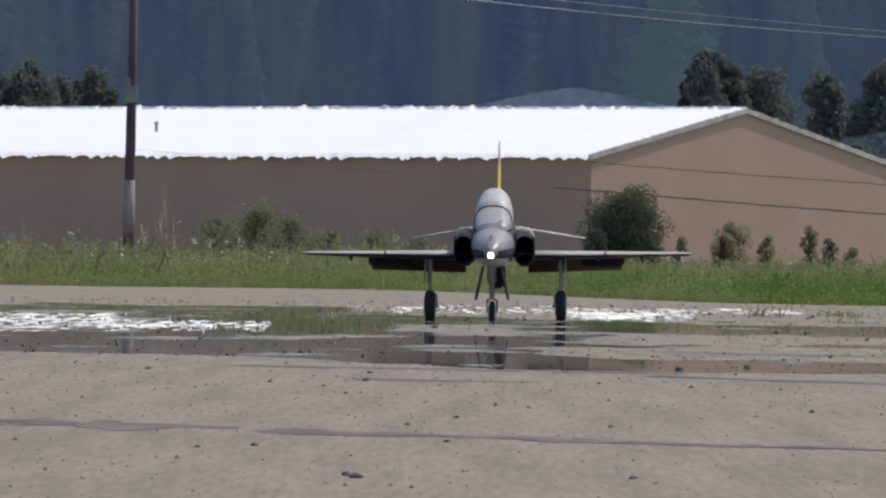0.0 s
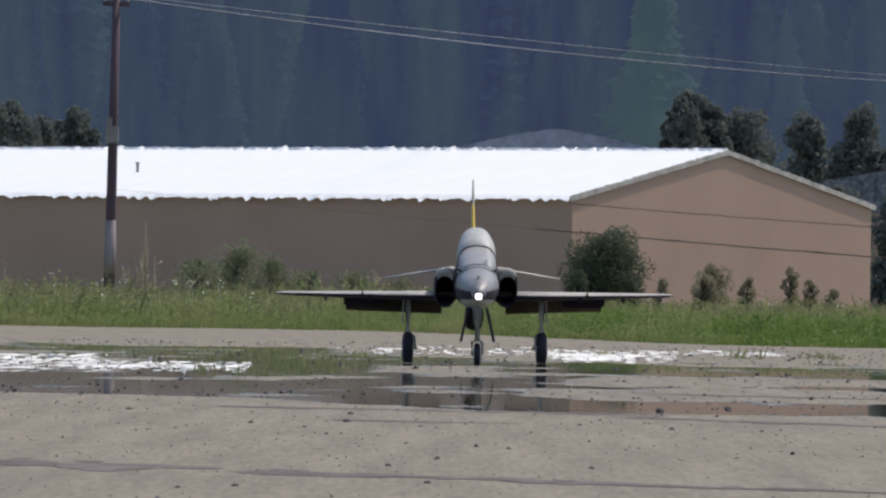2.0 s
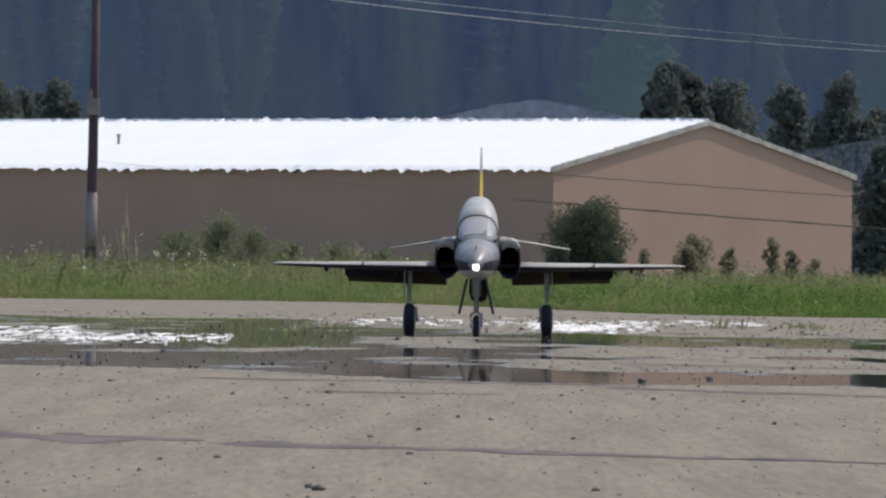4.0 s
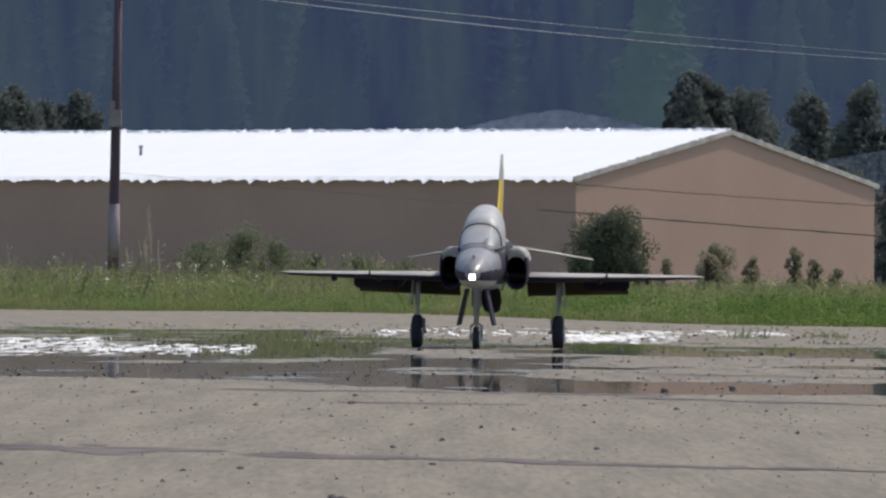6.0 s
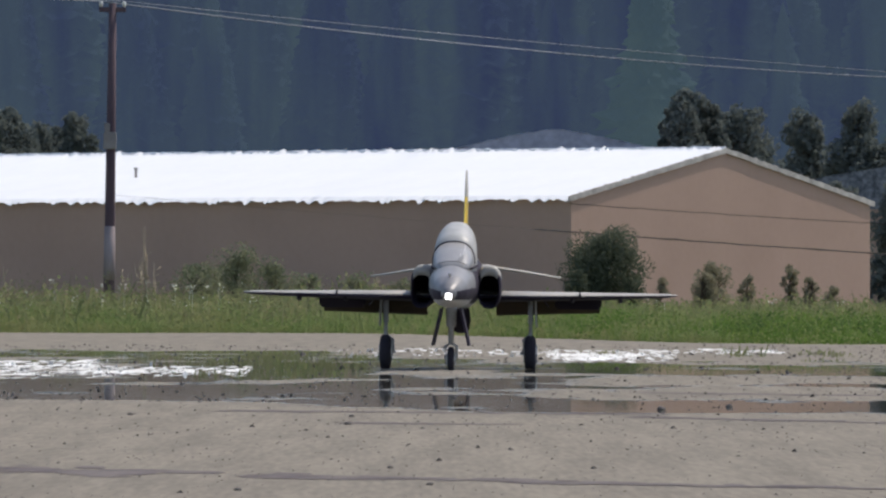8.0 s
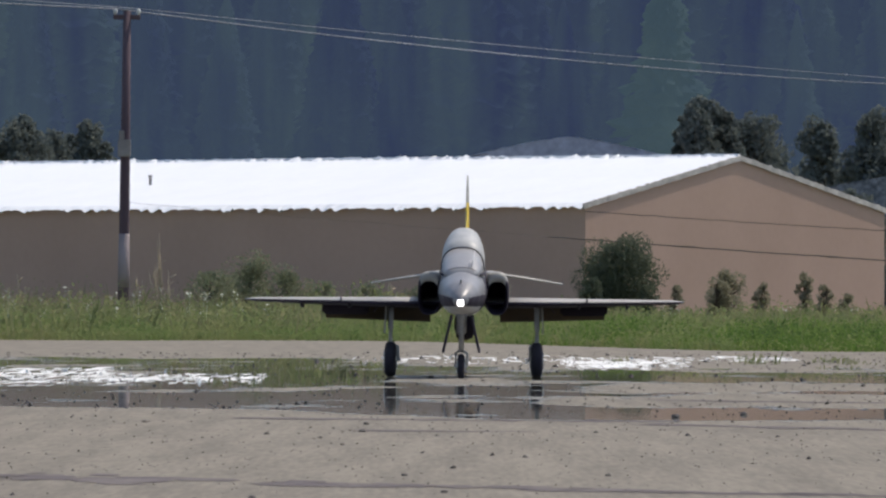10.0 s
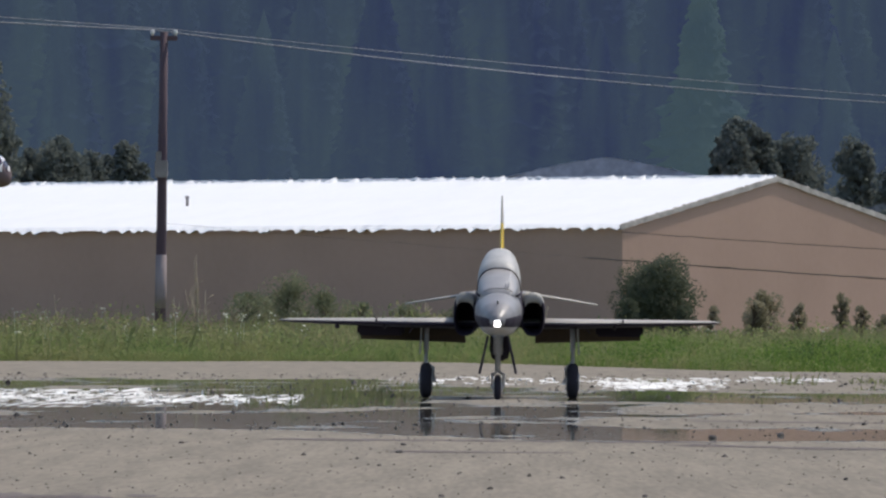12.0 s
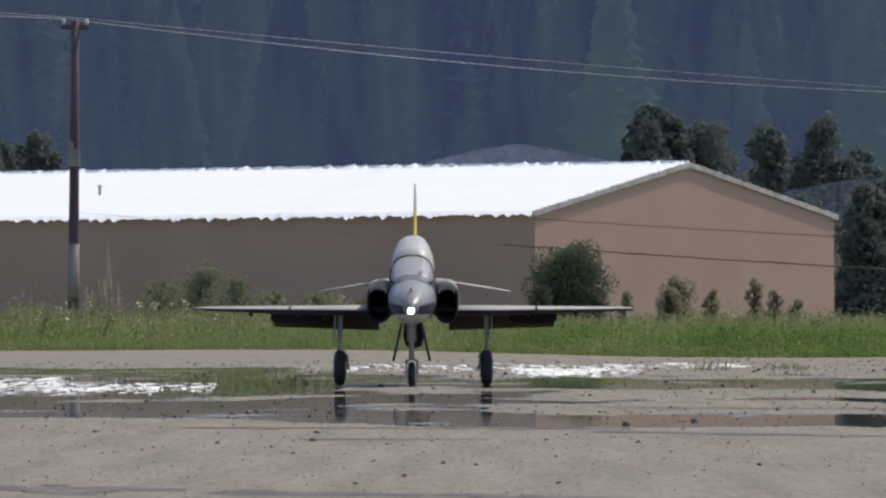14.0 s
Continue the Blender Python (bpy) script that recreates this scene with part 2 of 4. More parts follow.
FOIL = [(0.0, 0.0), (0.012, 0.30), (0.06, 0.62), (0.18, 0.95), (0.38, 1.0), (0.65, 0.66), (0.88, 0.24), (1.0, 0.03),
        (0.88, -0.16), (0.65, -0.42), (0.38, -0.66), (0.18, -0.62), (0.06, -0.42), (0.012, -0.22)]


def foil(bm, sections, upright=False):
    """A wing over sections (span position, leading edge y, chord, z, half thickness)."""
    rings = []
    for sx, y, chord, z, th in sections:
        rings.append([bm.verts.new((th * v, y + u * chord, sx) if upright else (sx, y + u * chord, z + th * v)) for u, v in FOIL])
        if upright:
            for v in rings[-1]:
                v.co.x += z
    n = len(FOIL)
    for a, b in zip(rings, rings[1:]):
        for k in range(n):
            bm.faces.new((a[k], a[(k + 1) % n], b[(k + 1) % n], b[k]))
    bm.faces.new(rings[0])
    bm.faces.new(rings[-1])


def soup(name, verts, faces, mat, smooth=False):
    me = bpy.data.meshes.new(name)
    me.from_pydata(verts, [], faces)
    me.materials.append(mat)
    if smooth:
        me.shade_smooth()
    me.update()
    return new(name, me)


# ---- ground ----
def edge_y(x):
    """How far the runway reaches before the grass begins."""
    s = min(1.0, max(0.0, (x + 1.2) / 4.6))
    return 103 - 25 * s * s * (3 - 2 * s) + 1.3 * noise.noise((x * 0.7, 3, 0)) + 0.6 * noise.noise((x * 2.9, 8, 0))


def build_ground():
    bm = bmesh.new()
    xs = [-2500, -600, -150, -60, 60, 150, 600, 2500]
    ys = [-2500, -400, -60, 60, 300, 450, 900, 2500]
    grid = [[bm.verts.new((x, y, 0)) for x in xs] for y in ys]
    for r0, r1 in zip(grid, grid[1:]):
        for k in range(len(xs) - 1):
            bm.faces.new((r0[k], r0[k + 1], r1[k + 1], r1[k]))
    tagged(part("ground", bm, M_SOIL, None, smooth=False), "weedy green and brown field soil round the runway", "ground", kind="structure")
    bm = bmesh.new()
    xs = [-120, -60, -30] + [-12 + 0.2 * i for i in range(121)] + [30, 60, 120]
    near = [bm.verts.new((x, -60, 0.004)) for x in xs]
    far = [bm.verts.new((x, edge_y(x), 0.004)) for x in xs]
    for k in range(len(xs) - 1):
        bm.faces.new((near[k], near[k + 1], far[k + 1], far[k]))
    tagged(part("runway", bm, M_RUNWAY, None, smooth=False), "pale sandy grey worn concrete runway with loose grit", "runway", kind="structure")


def strip(bm, x0, x1, y0, y1, depth, z, seed, step=0.06, ragged=0.45):
    """A ragged flat streak along x, tapered at both ends."""
    n = max(6, int((x1 - x0) / step))
    rows = []
    for i in range(n + 1):
        f = i / n
        x, y = x0 + (x1 - x0) * f, y0 + (y1 - y0) * f
        w = depth * min(1, 6 * f, 6 * (1 - f)) * (1 + ragged * 1.6 * noise.noise((x * 2.2, seed, 0)) + ragged * noise.noise((x * 9, seed, 5)))
        y += 0.3 * depth * noise.noise((x * 1.3, seed, 9))
        rows.append((bm.verts.new((x, y - max(w, 0.01) / 2, z)), bm.verts.new((x, y + max(w, 0.01) / 2, z))))
    for a, b in zip(rows, rows[1:]):
        bm.faces.new((a[0], b[0], b[1], a[1]))


build_ground()


# ---- barn ----
C0 = Vector((4.06, 250.0, 0))
U = Vector((math.cos(radians(55)), math.sin(radians(55)), 0))     # along the gable
V = Vector((-math.sin(radians(55)), math.cos(radians(55)), 0))    # along the long side
BARN_W, BARN_L, EAVE, RIDGE = 15.5, 52.0, 3.20, 4.62


def build_barn():
    m = Matrix(((U.x, V.x, 0, C0.x), (U.y, V.y, 0, C0.y), (0, 0, 1, 0), (0, 0, 0, 1)))
    barn = thing("barn", m, "long brown barn with a low white metal roof behind weeds", "barn")
    t = 0.2
    for name, y in (("gable_wall", 0.0), ("gable_wall", BARN_L - t)):
        bm = bmesh.new()
        prof = [(0, -0.1), (BARN_W, -0.1), (BARN_W, EAVE), (BARN_W / 2, RIDGE), (0, EAVE)]
        a = [bm.verts.new((x, y, z)) for x, z in prof]
        b = [bm.verts.new((x, y + t, z)) for x, z in prof]
        bm.faces.new(a), bm.faces.new(b)
        for k in range(5):
            bm.faces.new((a[k], a[(k + 1) % 5], b[(k + 1) % 5], b[k]))
        part(name, bm, M_WALL, barn, "sunlit brown rendered gable wall", smooth=False)
    for x in (0.0, BARN_W - t):
        bm = bmesh.new()
        box(bm, (x, t, -0.1), (x + t, BARN_L - t, EAVE))
        part("long_wall", bm, M_WALL, barn, "shaded brown long wall", smooth=False)
    over, verge = 0.12, 0.015
    slope = (RIDGE - EAVE) / (BARN_W / 2)
    for side in (0, 1):
        # roof sheets, each a lift-off panel, ends shaped uneven for heat shimmer
        n, cols = 26, 23
        w = (BARN_L + verge + over) / n
        x0, x1 = -over, BARN_W / 2
        z0, z1 = EAVE - over * slope + 0.01, RIDGE + 0.01
        sheets = []
        for kind in range(5):
            rng = np.random.default_rng(60 + kind + 10 * side)
            bm = bmesh.new()
            rows = []
            for j in range(cols + 1):
                lip = 0.0 if j in (0, cols) else max(0.0, 0.15 * noise.noise((j * 0.37, kind * 7.1, side)) + 0.075 * rng.random() ** 2)
                peak = 0.0 if j in (0, cols) else max(0.0, 0.12 * noise.noise((j * 0.41, kind * 3.3, side + 5)) + 0.05 * rng.random())
                pts = [(x0 - lip * 0.6, z0 - lip), (x1, z1 - 0.01), (x1, z1 + 0.07 + peak), (x1 - 0.3, z1 - 0.3 * slope + 0.07), (x0 + 0.3, z0 + 0.3 * slope + 0.06), (x0 - lip * 0.6, z0 + 0.012 - lip)]
                y = w * j / cols
                rows.append([bm.verts.new((BARN_W - x if side else x, y, z)) for x, z in pts])
            for p, q in zip(rows, rows[1:]):
                for k in range(6):
                    bm.faces.new((p[k], p[(k + 1) % 6], q[(k + 1) % 6], q[k]))
            bm.faces.new(rows[0]), bm.faces.new(rows[-1])
            sheets.append(mesh_of("roof_panel", bm, M_ROOF, False))
        for i in range(n):
            o = new("roof_panel", sheets[(i * 3 + i // 5) % 5])
            o.parent = barn
            o.matrix_basis = pose(0, -verge + i * w, 0)
    for side in (0, 1):
        bm = bmesh.new()
        n = 70
        rows = []
        for i in range(n + 1):
            f = i / n
            x = -over - 0.05 + (BARN_W / 2 + over + 0.05) * f
            z = EAVE - (over + 0.05) * slope + (RIDGE - EAVE + (over + 0.05) * slope) * f
            j = 0.05 * noise.noise((i * 0.9, side, 4)) + 0.03 * noise.noise((i * 2.3, side, 7))
            k = 0.04 * noise.noise((i * 1.3, side, 14))
            if side:
                x = BARN_W - x
            rows.append([bm.verts.new(p) for p in ((x, -verge - 0.05, z - 0.05 + k), (x, -verge - 0.05, z + 0.10 + j), (x, -verge - 0.004, z + 0.10 + j), (x, -verge - 0.004, z - 0.05 + k))])
        for a, b in zip(rows, rows[1:]):
            for k in range(4):
                bm.faces.new((a[k], a[(k + 1) % 4], b[(k + 1) % 4], b[k]))
        bm.faces.new(rows[0]), bm.faces.new(rows[-1])
        part("verge_board", bm, M_FASCIA, barn, "weathered pale verge board", smooth=False)
    # ridge line jittered in shape for the same shimmer
    bm = bmesh.new()
    n = 300
    tube(bm, [(BARN_W / 2, -verge + (BARN_L + verge + over) * i / n, RIDGE + 0.08 + 0.05 * noise.noise((i * 0.8, 3, 0))) for i in range(n + 1)],
         [0.07 + 0.04 * noise.noise((i * 1.7, 9, 0)) for i in range(n + 1)], 6)
    part("ridge_cap", bm, M_ROOF, barn, "white ridge capping, shaped uneven for heat shimmer", smooth=False)
    bm = bmesh.new()
    vz = EAVE + 3.7 * slope
    tube(bm, [(3.7, 17.8, vz - 0.1), (3.7, 17.8, vz + 0.3), (3.7, 17.8, vz + 0.3), (3.7, 17.8, vz + 0.36)], [0.04, 0.04, 0.06, 0.06], 10)
    part("roof_vent", bm, M_BOX, barn, "small dark roof vent pipe")
    return barn


barn = build_barn()


def shed(x, y, w, l, eave, ridge, turn, label, cover):
    """A far shed: arched grey roof on low walls."""
    s = thing("shed", pose(x, y, 0, 0, 0, turn), label, "shed", "far sheds")
    bm = bmesh.new()
    box(bm, (-w / 2, -l / 2, -0.1), (w / 2, l / 2, eave))
    part("wall", bm, M_WALL, s, smooth=False)
    bm = bmesh.new()
    n = 30
    rows = []
    for i in range(n + 1):
        f = i / n * 2 - 1
        z = eave + (ridge - eave) * (1 - abs(f) ** 1.3) + 0.05 * noise.noise((i * 1.3, w, 0))
        xx = f * (w / 2 + 0.02)
        rows.append([bm.verts.new(p) for p in ((xx, -l / 2 - 0.06, z), (xx, l / 2 + 0.3, z), (xx, l / 2 + 0.3, z + 0.04), (xx, -l / 2 - 0.06, z + 0.04))])
    for a, b in zip(rows, rows[1:]):
        for k in range(4):
            bm.faces.new((a[k], a[(k + 1) % 4], b[(k + 1) % 4], b[k]))
    bm.faces.new(rows[0]), bm.faces.new(rows[-1])
    part("roof", bm, cover, s, smooth=False)
    bm = bmesh.new()
    prof = [(-w / 2, eave - 0.05), (w / 2, eave - 0.05)] + [(-(i / 12 * 2 - 1) * w / 2, eave + (ridge - eave) * (1 - abs(i / 12 * 2 - 1) ** 1.3)) for i in range(1, 12)]
    a = [bm.verts.new((px, -l / 2 - 0.05, pz)) for px, pz in prof]
    b = [bm.verts.new((px, -l / 2 + 0.05, pz)) for px, pz in prof]
    bm.faces.new(a), bm.faces.new(b)
    for k in range(len(prof)):
        bm.faces.new((a[k], a[(k + 1) % len(prof)], b[(k + 1) % len(prof)], b[k]))
    part("gable_end", bm, cover, s, smooth=False)


shed(4.6, 325, 7.0, 10, 5.72, 6.42, 0, "low grey sheet-roofed shed showing over the barn ridge", M_GREYROOF)
shed(17.5, 318, 17, 12, 3.6, 5.15, 0, "dark sheet-roofed shed behind the barn, half hidden by trees", M_DARKROOF)


# ---- poles and wires ----
POLES = [Vector((-38.5, 148.0, 0)), Vector((-8.2, 235.0, 0)), Vector((22.1, 322.0, 0))]
TOP = 8.09


def utility_pole(p, lean):
    pole = thing("utility_pole", pose(p.x, p.y, 0, 0, lean, 0), "tall dark wooden utility pole with a whitewashed foot", "utility pole", "utility poles")
    bm = bmesh.new()
    tube(bm, [(0, 0, -0.2), (0, 0, 1.2), (0, 0, 4.4), (0, 0, TOP)], [0.15, 0.145, 0.125, 0.10], 14)
    part("shaft", bm, M_POLE, pole)
    bm = bmesh.new()
    tube(bm, [(0, 0, 0.9), (0, 0, 1.3), (0, 0, 2.3)], [0.153, 0.155, 0.143], 14)
    part("whitewash", bm, M_POLEPALE, pole, "flaking whitewashed band")
    bm = bmesh.new()
    box(bm, (-0.19, -0.2, 4.3), (0.14, 0.14, 4.75), 0.02)
    box(bm, (-0.17, -0.19, 4.75), (-0.02, 0.12, 4.98), 0.02)
    part("switch_box", bm, M_BOX, pole, "weathered grey metal switch box", smooth=False)
    bm = bmesh.new()
    box(bm, (-0.35, -0.06, TOP - 0.22), (0.35, 0.06, TOP - 0.1), 0.01)
    part("crossarm", bm, M_POLE, pole, smooth=False)
    for x in (-0.3, 0.3):
        bm = bmesh.new()
        tube(bm, [(x, 0, TOP - 0.1), (x, 0, TOP - 0.04), (x, 0, TOP + 0.02), (x, 0, TOP + 0.06)], [0.03, 0.055, 0.055, 0.03], 10)
        part("insulator", bm, M_INSUL, pole, "white porcelain insulator")
    return pole


for p, lean in zip(POLES, (0, 0.65, 0)):
    utility_pole(p, lean)


def wire(name, a, b, sag, r, mat, label, cat, wave=0.0, thick=None):
    """A sagging cable; wave: its unevenness; thick: radius against the share of its length."""
    bm = bmesh.new()
    n = 160 if wave else 40
    tube(bm, [a.lerp(b, i / n) - Vector((0, 0, 4 * sag * (i / n) * (1 - i / n) + wave * noise.noise((i * 0.33, a.z, 0)))) for i in range(n + 1)],
         [thick(i / n) for i in range(n + 1)] if thick else r, 6)
    tagged(part(name, bm, mat, None), label, cat, "cables")


for p, q in zip(POLES, POLES[1:]):
    lp, lq = (0.09 if p is POLES[1] else 0), (0.09 if q is POLES[1] else 0)
    for x, dz, r in ((-0.3, 0.0, 0.018), (0.3, 0.0, 0.011)):
        wire("power_line", p + Vector((x + lp, 0, TOP + 0.06 + dz)), q + Vector((x + lq, 0, TOP + 0.06 + dz)), 0.36 if x < 0 else 0.14, r, M_WIRE,
             "pale sagging power line strung between wooden poles", "power line")
POST = Vector((22.5, 244.0, 0))
bm = bmesh.new()
tube(bm, [(0, 0, -0.2), (0, 0, 2.45)], [0.09, 0.08], 10)
tagged(part("cable_post", bm, M_POLE, None, at=Matrix.Translation(POST)), "short wooden post carrying two cables", "post")


def clotted(start, thin, full):
    """Cable radius: thin as far as the start, then full, with taped lumps here and there."""
    return lambda f: (thin if f < start else full) * (1 + 1.4 * max(0.0, noise.noise((f * 47, full * 900, 0)) - 0.25))


wire("telephone_cable", POLES[1] + Vector((0.12, -0.16, 3.11)), POST + Vector((0, -0.08, 1.05)), 0.12, 0.015, M_SEAM, "thin dark telephone cable crossing before the barn", "cable", 0.035, clotted(0.36, 0.003, 0.019))
wire("telephone_cable", C0 + Vector((0.0, -0.02, 3.06)), POST + Vector((0, -0.08, 2.0)), 0.08, 0.014, M_SEAM, "thin dark telephone cable crossing before the barn", "cable", 0.03, clotted(0.0, 0.012, 0.012))


# ---- trees and bushes ----
def leaf_cloud(rng, centres, count, leaf, flat=0.7):
    """Small two-sided leaf clumps scattered in uneven lumps."""
    vs, fs = [], []
    for _ in range(count):
        cx, cy, cz, r = centres[rng.integers(len(centres))]
        d = rng.normal(size=3)
        d /= np.linalg.norm(d)
        k = r * (0.45 + 0.6 * rng.random() ** 0.6)
        c = np.array((cx, cy, cz)) + d * k * (1, 1, flat + 0.2)
        u, w = rng.normal(size=3), rng.normal(size=3)
        u /= np.linalg.norm(u)
        w -= u * (u @ w)
        w /= np.linalg.norm(w)
        s = leaf * (0.5 + rng.random())
        i = len(vs)
        vs += [tuple(c - u * s), tuple(c + w * s * 0.55), tuple(c + u * s), tuple(c - w * s * 0.45)]
        fs.append((i, i + 1, i + 2, i + 3))
    return vs, fs


def tree(name, x, y, height, width, seed, mat, label, leaf=0.16, count=2600, base=0.25, cat="tree", group="", lumps=24, peak=1.0, lump=1.0):
    rng = np.random.default_rng(seed)
    t = thing(name, pose(x, y, 0), label, cat, group)
    bm = bmesh.new()
    bend = rng.normal(size=2) * 0.03 * height
    tube(bm, [(0, 0, -0.1), (bend[0] * 0.4, bend[1] * 0.4, height * 0.45), (bend[0], bend[1], height * 0.9)],
         [0.035 * height * 0.5 + 0.02, 0.022 * height * 0.5 + 0.01, 0.01], 9)
    cs = []
    for i in range(lumps):
        f = (i + 0.5) / lumps
        z = height * (base + (0.93 - base) * f)
        env = math.sin(math.pi * min(0.97, 0.18 + 0.80 * f)) ** peak
        a, rr = rng.random() * math.tau, width * 0.5 * env * (0.35 + 0.45 * rng.random())
        c = (math.cos(a) * rr + bend[0] * f, math.sin(a) * rr, z)
        cs.append((*c, lump * width * (0.14 + 0.16 * rng.random()) * (0.6 + 0.5 * env)))
        tube(bm, [(bend[0] * f * 0.7, bend[1] * f * 0.7, z * 0.75), (c[0] * 0.6, c[1] * 0.6, z * 0.9), c], [0.012 * height * 0.5 + 0.008, 0.012, 0.006], 5)
    part("trunk", bm, M_BARK, t)
    vs, fs = leaf_cloud(rng, cs, count, leaf)
    crown = soup("crown", vs, fs, mat)
    crown.parent = t
    return t


def at_angle(a, d):
    return a / F * d


for i, (a, d, h, w, base, peak) in enumerate((
        (482, 330, 8.5, 2.2, 0.3, 0.5), (515, 331, 8.2, 2.0, 0.3, 0.5), (431, 332, 7.9, 0.9, 0.5, 0.5), (450, 333, 7.2, 1.4, 0.3, 0.5), (545, 334, 7.9, 3.2, 0.3, 0.4), (583, 336, 6.8, 1.8, 0.3, 0.5),
        (677, 345, 8.0, 2.6, 0.2, 0.45), (775, 342, 8.3, 2.9, 0.2, 0.5), (728, 348, 6.0, 2.4, 0.2, 0.5), (825, 350, 7.2, 2.8, 0.2, 0.6), (800, 341, 6.6, 2.6, 0.2, 0.5),
        (745, 309, 4.6, 2.0, 0.2, 0.5), (860, 346, 6.4, 2.6, 0.2, 0.5),
        (850, 290, 4.7, 2.4, 0.05, 0.6), (910, 296, 5.0, 2.8, 0.05, 0.6), (980, 292, 5.2, 2.6, 0.05, 0.6),
        (1060, 300, 6.2, 3.0, 0.05, 0.6))):
    tree("tree", at_angle(a, d), d, h, w, 40 + i, M_PINE, "dark leafy tree with a ragged crown behind the barn", 0.10, 8000, base, group="trees behind the barn", peak=peak, lumps=70, lump=0.7)
for i, (a, d, h, w) in enumerate(((-735, 345, 8.1, 3.4), (-682, 350, 7.5, 2.8), (-606, 348, 7.9, 2.6), (-645, 352, 7.5, 2.4), (-790, 346, 7.6, 2.0),
                                  (-856, 340, 11.2, 3.0), (-930, 344, 10.4, 3.0), (-1010, 350, 9.5, 3.0))):
    tree("tree", at_angle(a, d), d, h, w, 70 + i, M_PINE, "dark round-crowned tree rising over the white roof", 0.10, 7500, 0.3, group="trees beyond the roof", peak=0.6, lumps=70, lump=0.7)
for i, (a, d, h, w, n) in enumerate((
        (318, 200, 1.85, 1.9, 11000), (272, 198, 1.05, 0.6, 1300), (365, 199, 0.9, 0.5, 800),
        (490, 190, 1.0, 0.75, 1100), (512, 191, 1.2, 0.9, 1500), (572, 190, 0.95, 0.5, 700), (645, 192, 1.2, 0.45, 700), (686, 190, 0.9, 0.45, 600), (415, 190, 0.9, 0.4, 500),
        (-335, 185, 1.42, 1.7, 3400), (-405, 183, 1.12, 1.3, 2200), (-262, 186, 1.2, 1.4, 2300), (-200, 188, 0.95, 0.9, 1200), (-120, 186, 0.9, 1.0, 1200), (-40, 187, 0.8, 0.9, 1000), (60, 186, 0.8, 0.9, 1000), (720, 195, 0.7, 0.5, 500))):
    tree("bush", at_angle(a, d), d, h, w, 100 + i, M_LEAF if 250 < a < 380 else M_SCRUB if a > 400 else M_SHRUB, "dull brownish leafy scrub in the weeds before the barn" if a > 400 else "dark green leafy bush among the weeds before the barn", 0.030, int(n * (2.4 if a > 250 else 1.6)), 0.05 if a > 400 else 0.12, "bush", "bushes", 60 if w == 1.9 else 26, 0.2 if w == 1.9 else 0.4, 0.85)


# ---- hillside and far woods ----
def spruce(rng, vs, fs, x, y, z0, h, girth, ragged=0.42):
    """Drooping skirts of needles with uneven hems, stacked to a tip."""
    w, lean, tiers, m = h * girth, rng.normal() * 0.01, 64, 44
    for k in range(tiers):
        f = k / tiers
        z, ph = z0 + h * (0.05 + 0.95 * f), rng.random() * 6
        r = w * (1 - f) ** 0.85 + 0.12
        bx, i0 = x + lean * h * f, len(vs)
        vs.append((bx, y, z + h * 0.045))
        r *= 1 + ragged * rng.normal() * 0.25
        for q in range(m):
            a = ph + q * math.tau / m
            rr = r * (1.18 - ragged + ragged * rng.random())
            vs.append((bx + math.cos(a) * rr, y + math.sin(a) * rr, z - h * 0.03 * rng.random()))
        fs += [(i0, i0 + 1 + q, i0 + 1 + (q + 1) % m) for q in range(m)]


def build_hill():
    bm = bmesh.new()
    nx, ny = 40, 20
    grid = []
    for j in range(ny + 1):
        y = 455 + 700 * j / ny
        grid.append([bm.verts.new((x, y, max(-0.02, -0.02 + (y - 460) * 0.33 + (4 * noise.noise((x * 0.02, y * 0.02, 0)) if j else 0)))) for x in
                     [(-1200 + 2400 * i / nx) if abs(i - nx / 2) > 8 else (-1200 + 2400 * i / nx) for i in range(nx + 1)]])
    for a, b in zip(grid, grid[1:]):
        for k in range(nx):
            bm.faces.new((a[k], a[k + 1], b[k + 1], b[k]))
    tagged(part("backdrop", bm, M_HILL_HAZE, None), "far steep hillside under conifer forest, blue haze painted as glow", "hillside", kind="structure")
    rng = np.random.default_rng(5)
    vs, fs = [], []
    for row in range(6):
        y0 = 462 + row * 10
        for i in range(42):
            x = -62 + 124 * (i + rng.random()) / 42
            y = y0 + rng.normal() * 3
            z0 = max(0, (y - 460) * 0.33) - 0.5
            spruce(rng, vs, fs, x, y, z0, 15 + 9 * rng.random(), 0.15 + 0.08 * rng.random(), 0.3)
    tagged(soup("forest", vs, fs, M_SPRUCE_HAZE, True), "far backdrop of dense spruce forest, blue haze painted in and glowing", "forest", kind="stuff")


build_hill()


def build_pale_spruces():
    vs, fs = [], []
    for a, d, h, girth, seed in ((400, 448, 19.5, 0.16, 1), (862, 452, 16.0, 0.12, 4)):
        spruce(np.random.default_rng(seed), vs, fs, at_angle(a, d), d, 0, h, girth, 0.6)
    tagged(soup("pale_spruces", vs, fs, M_PALESPRUCE_HAZE, True), "far backdrop of paler green spruces, haze put in as glow", "forest", kind="stuff")


build_pale_spruces()


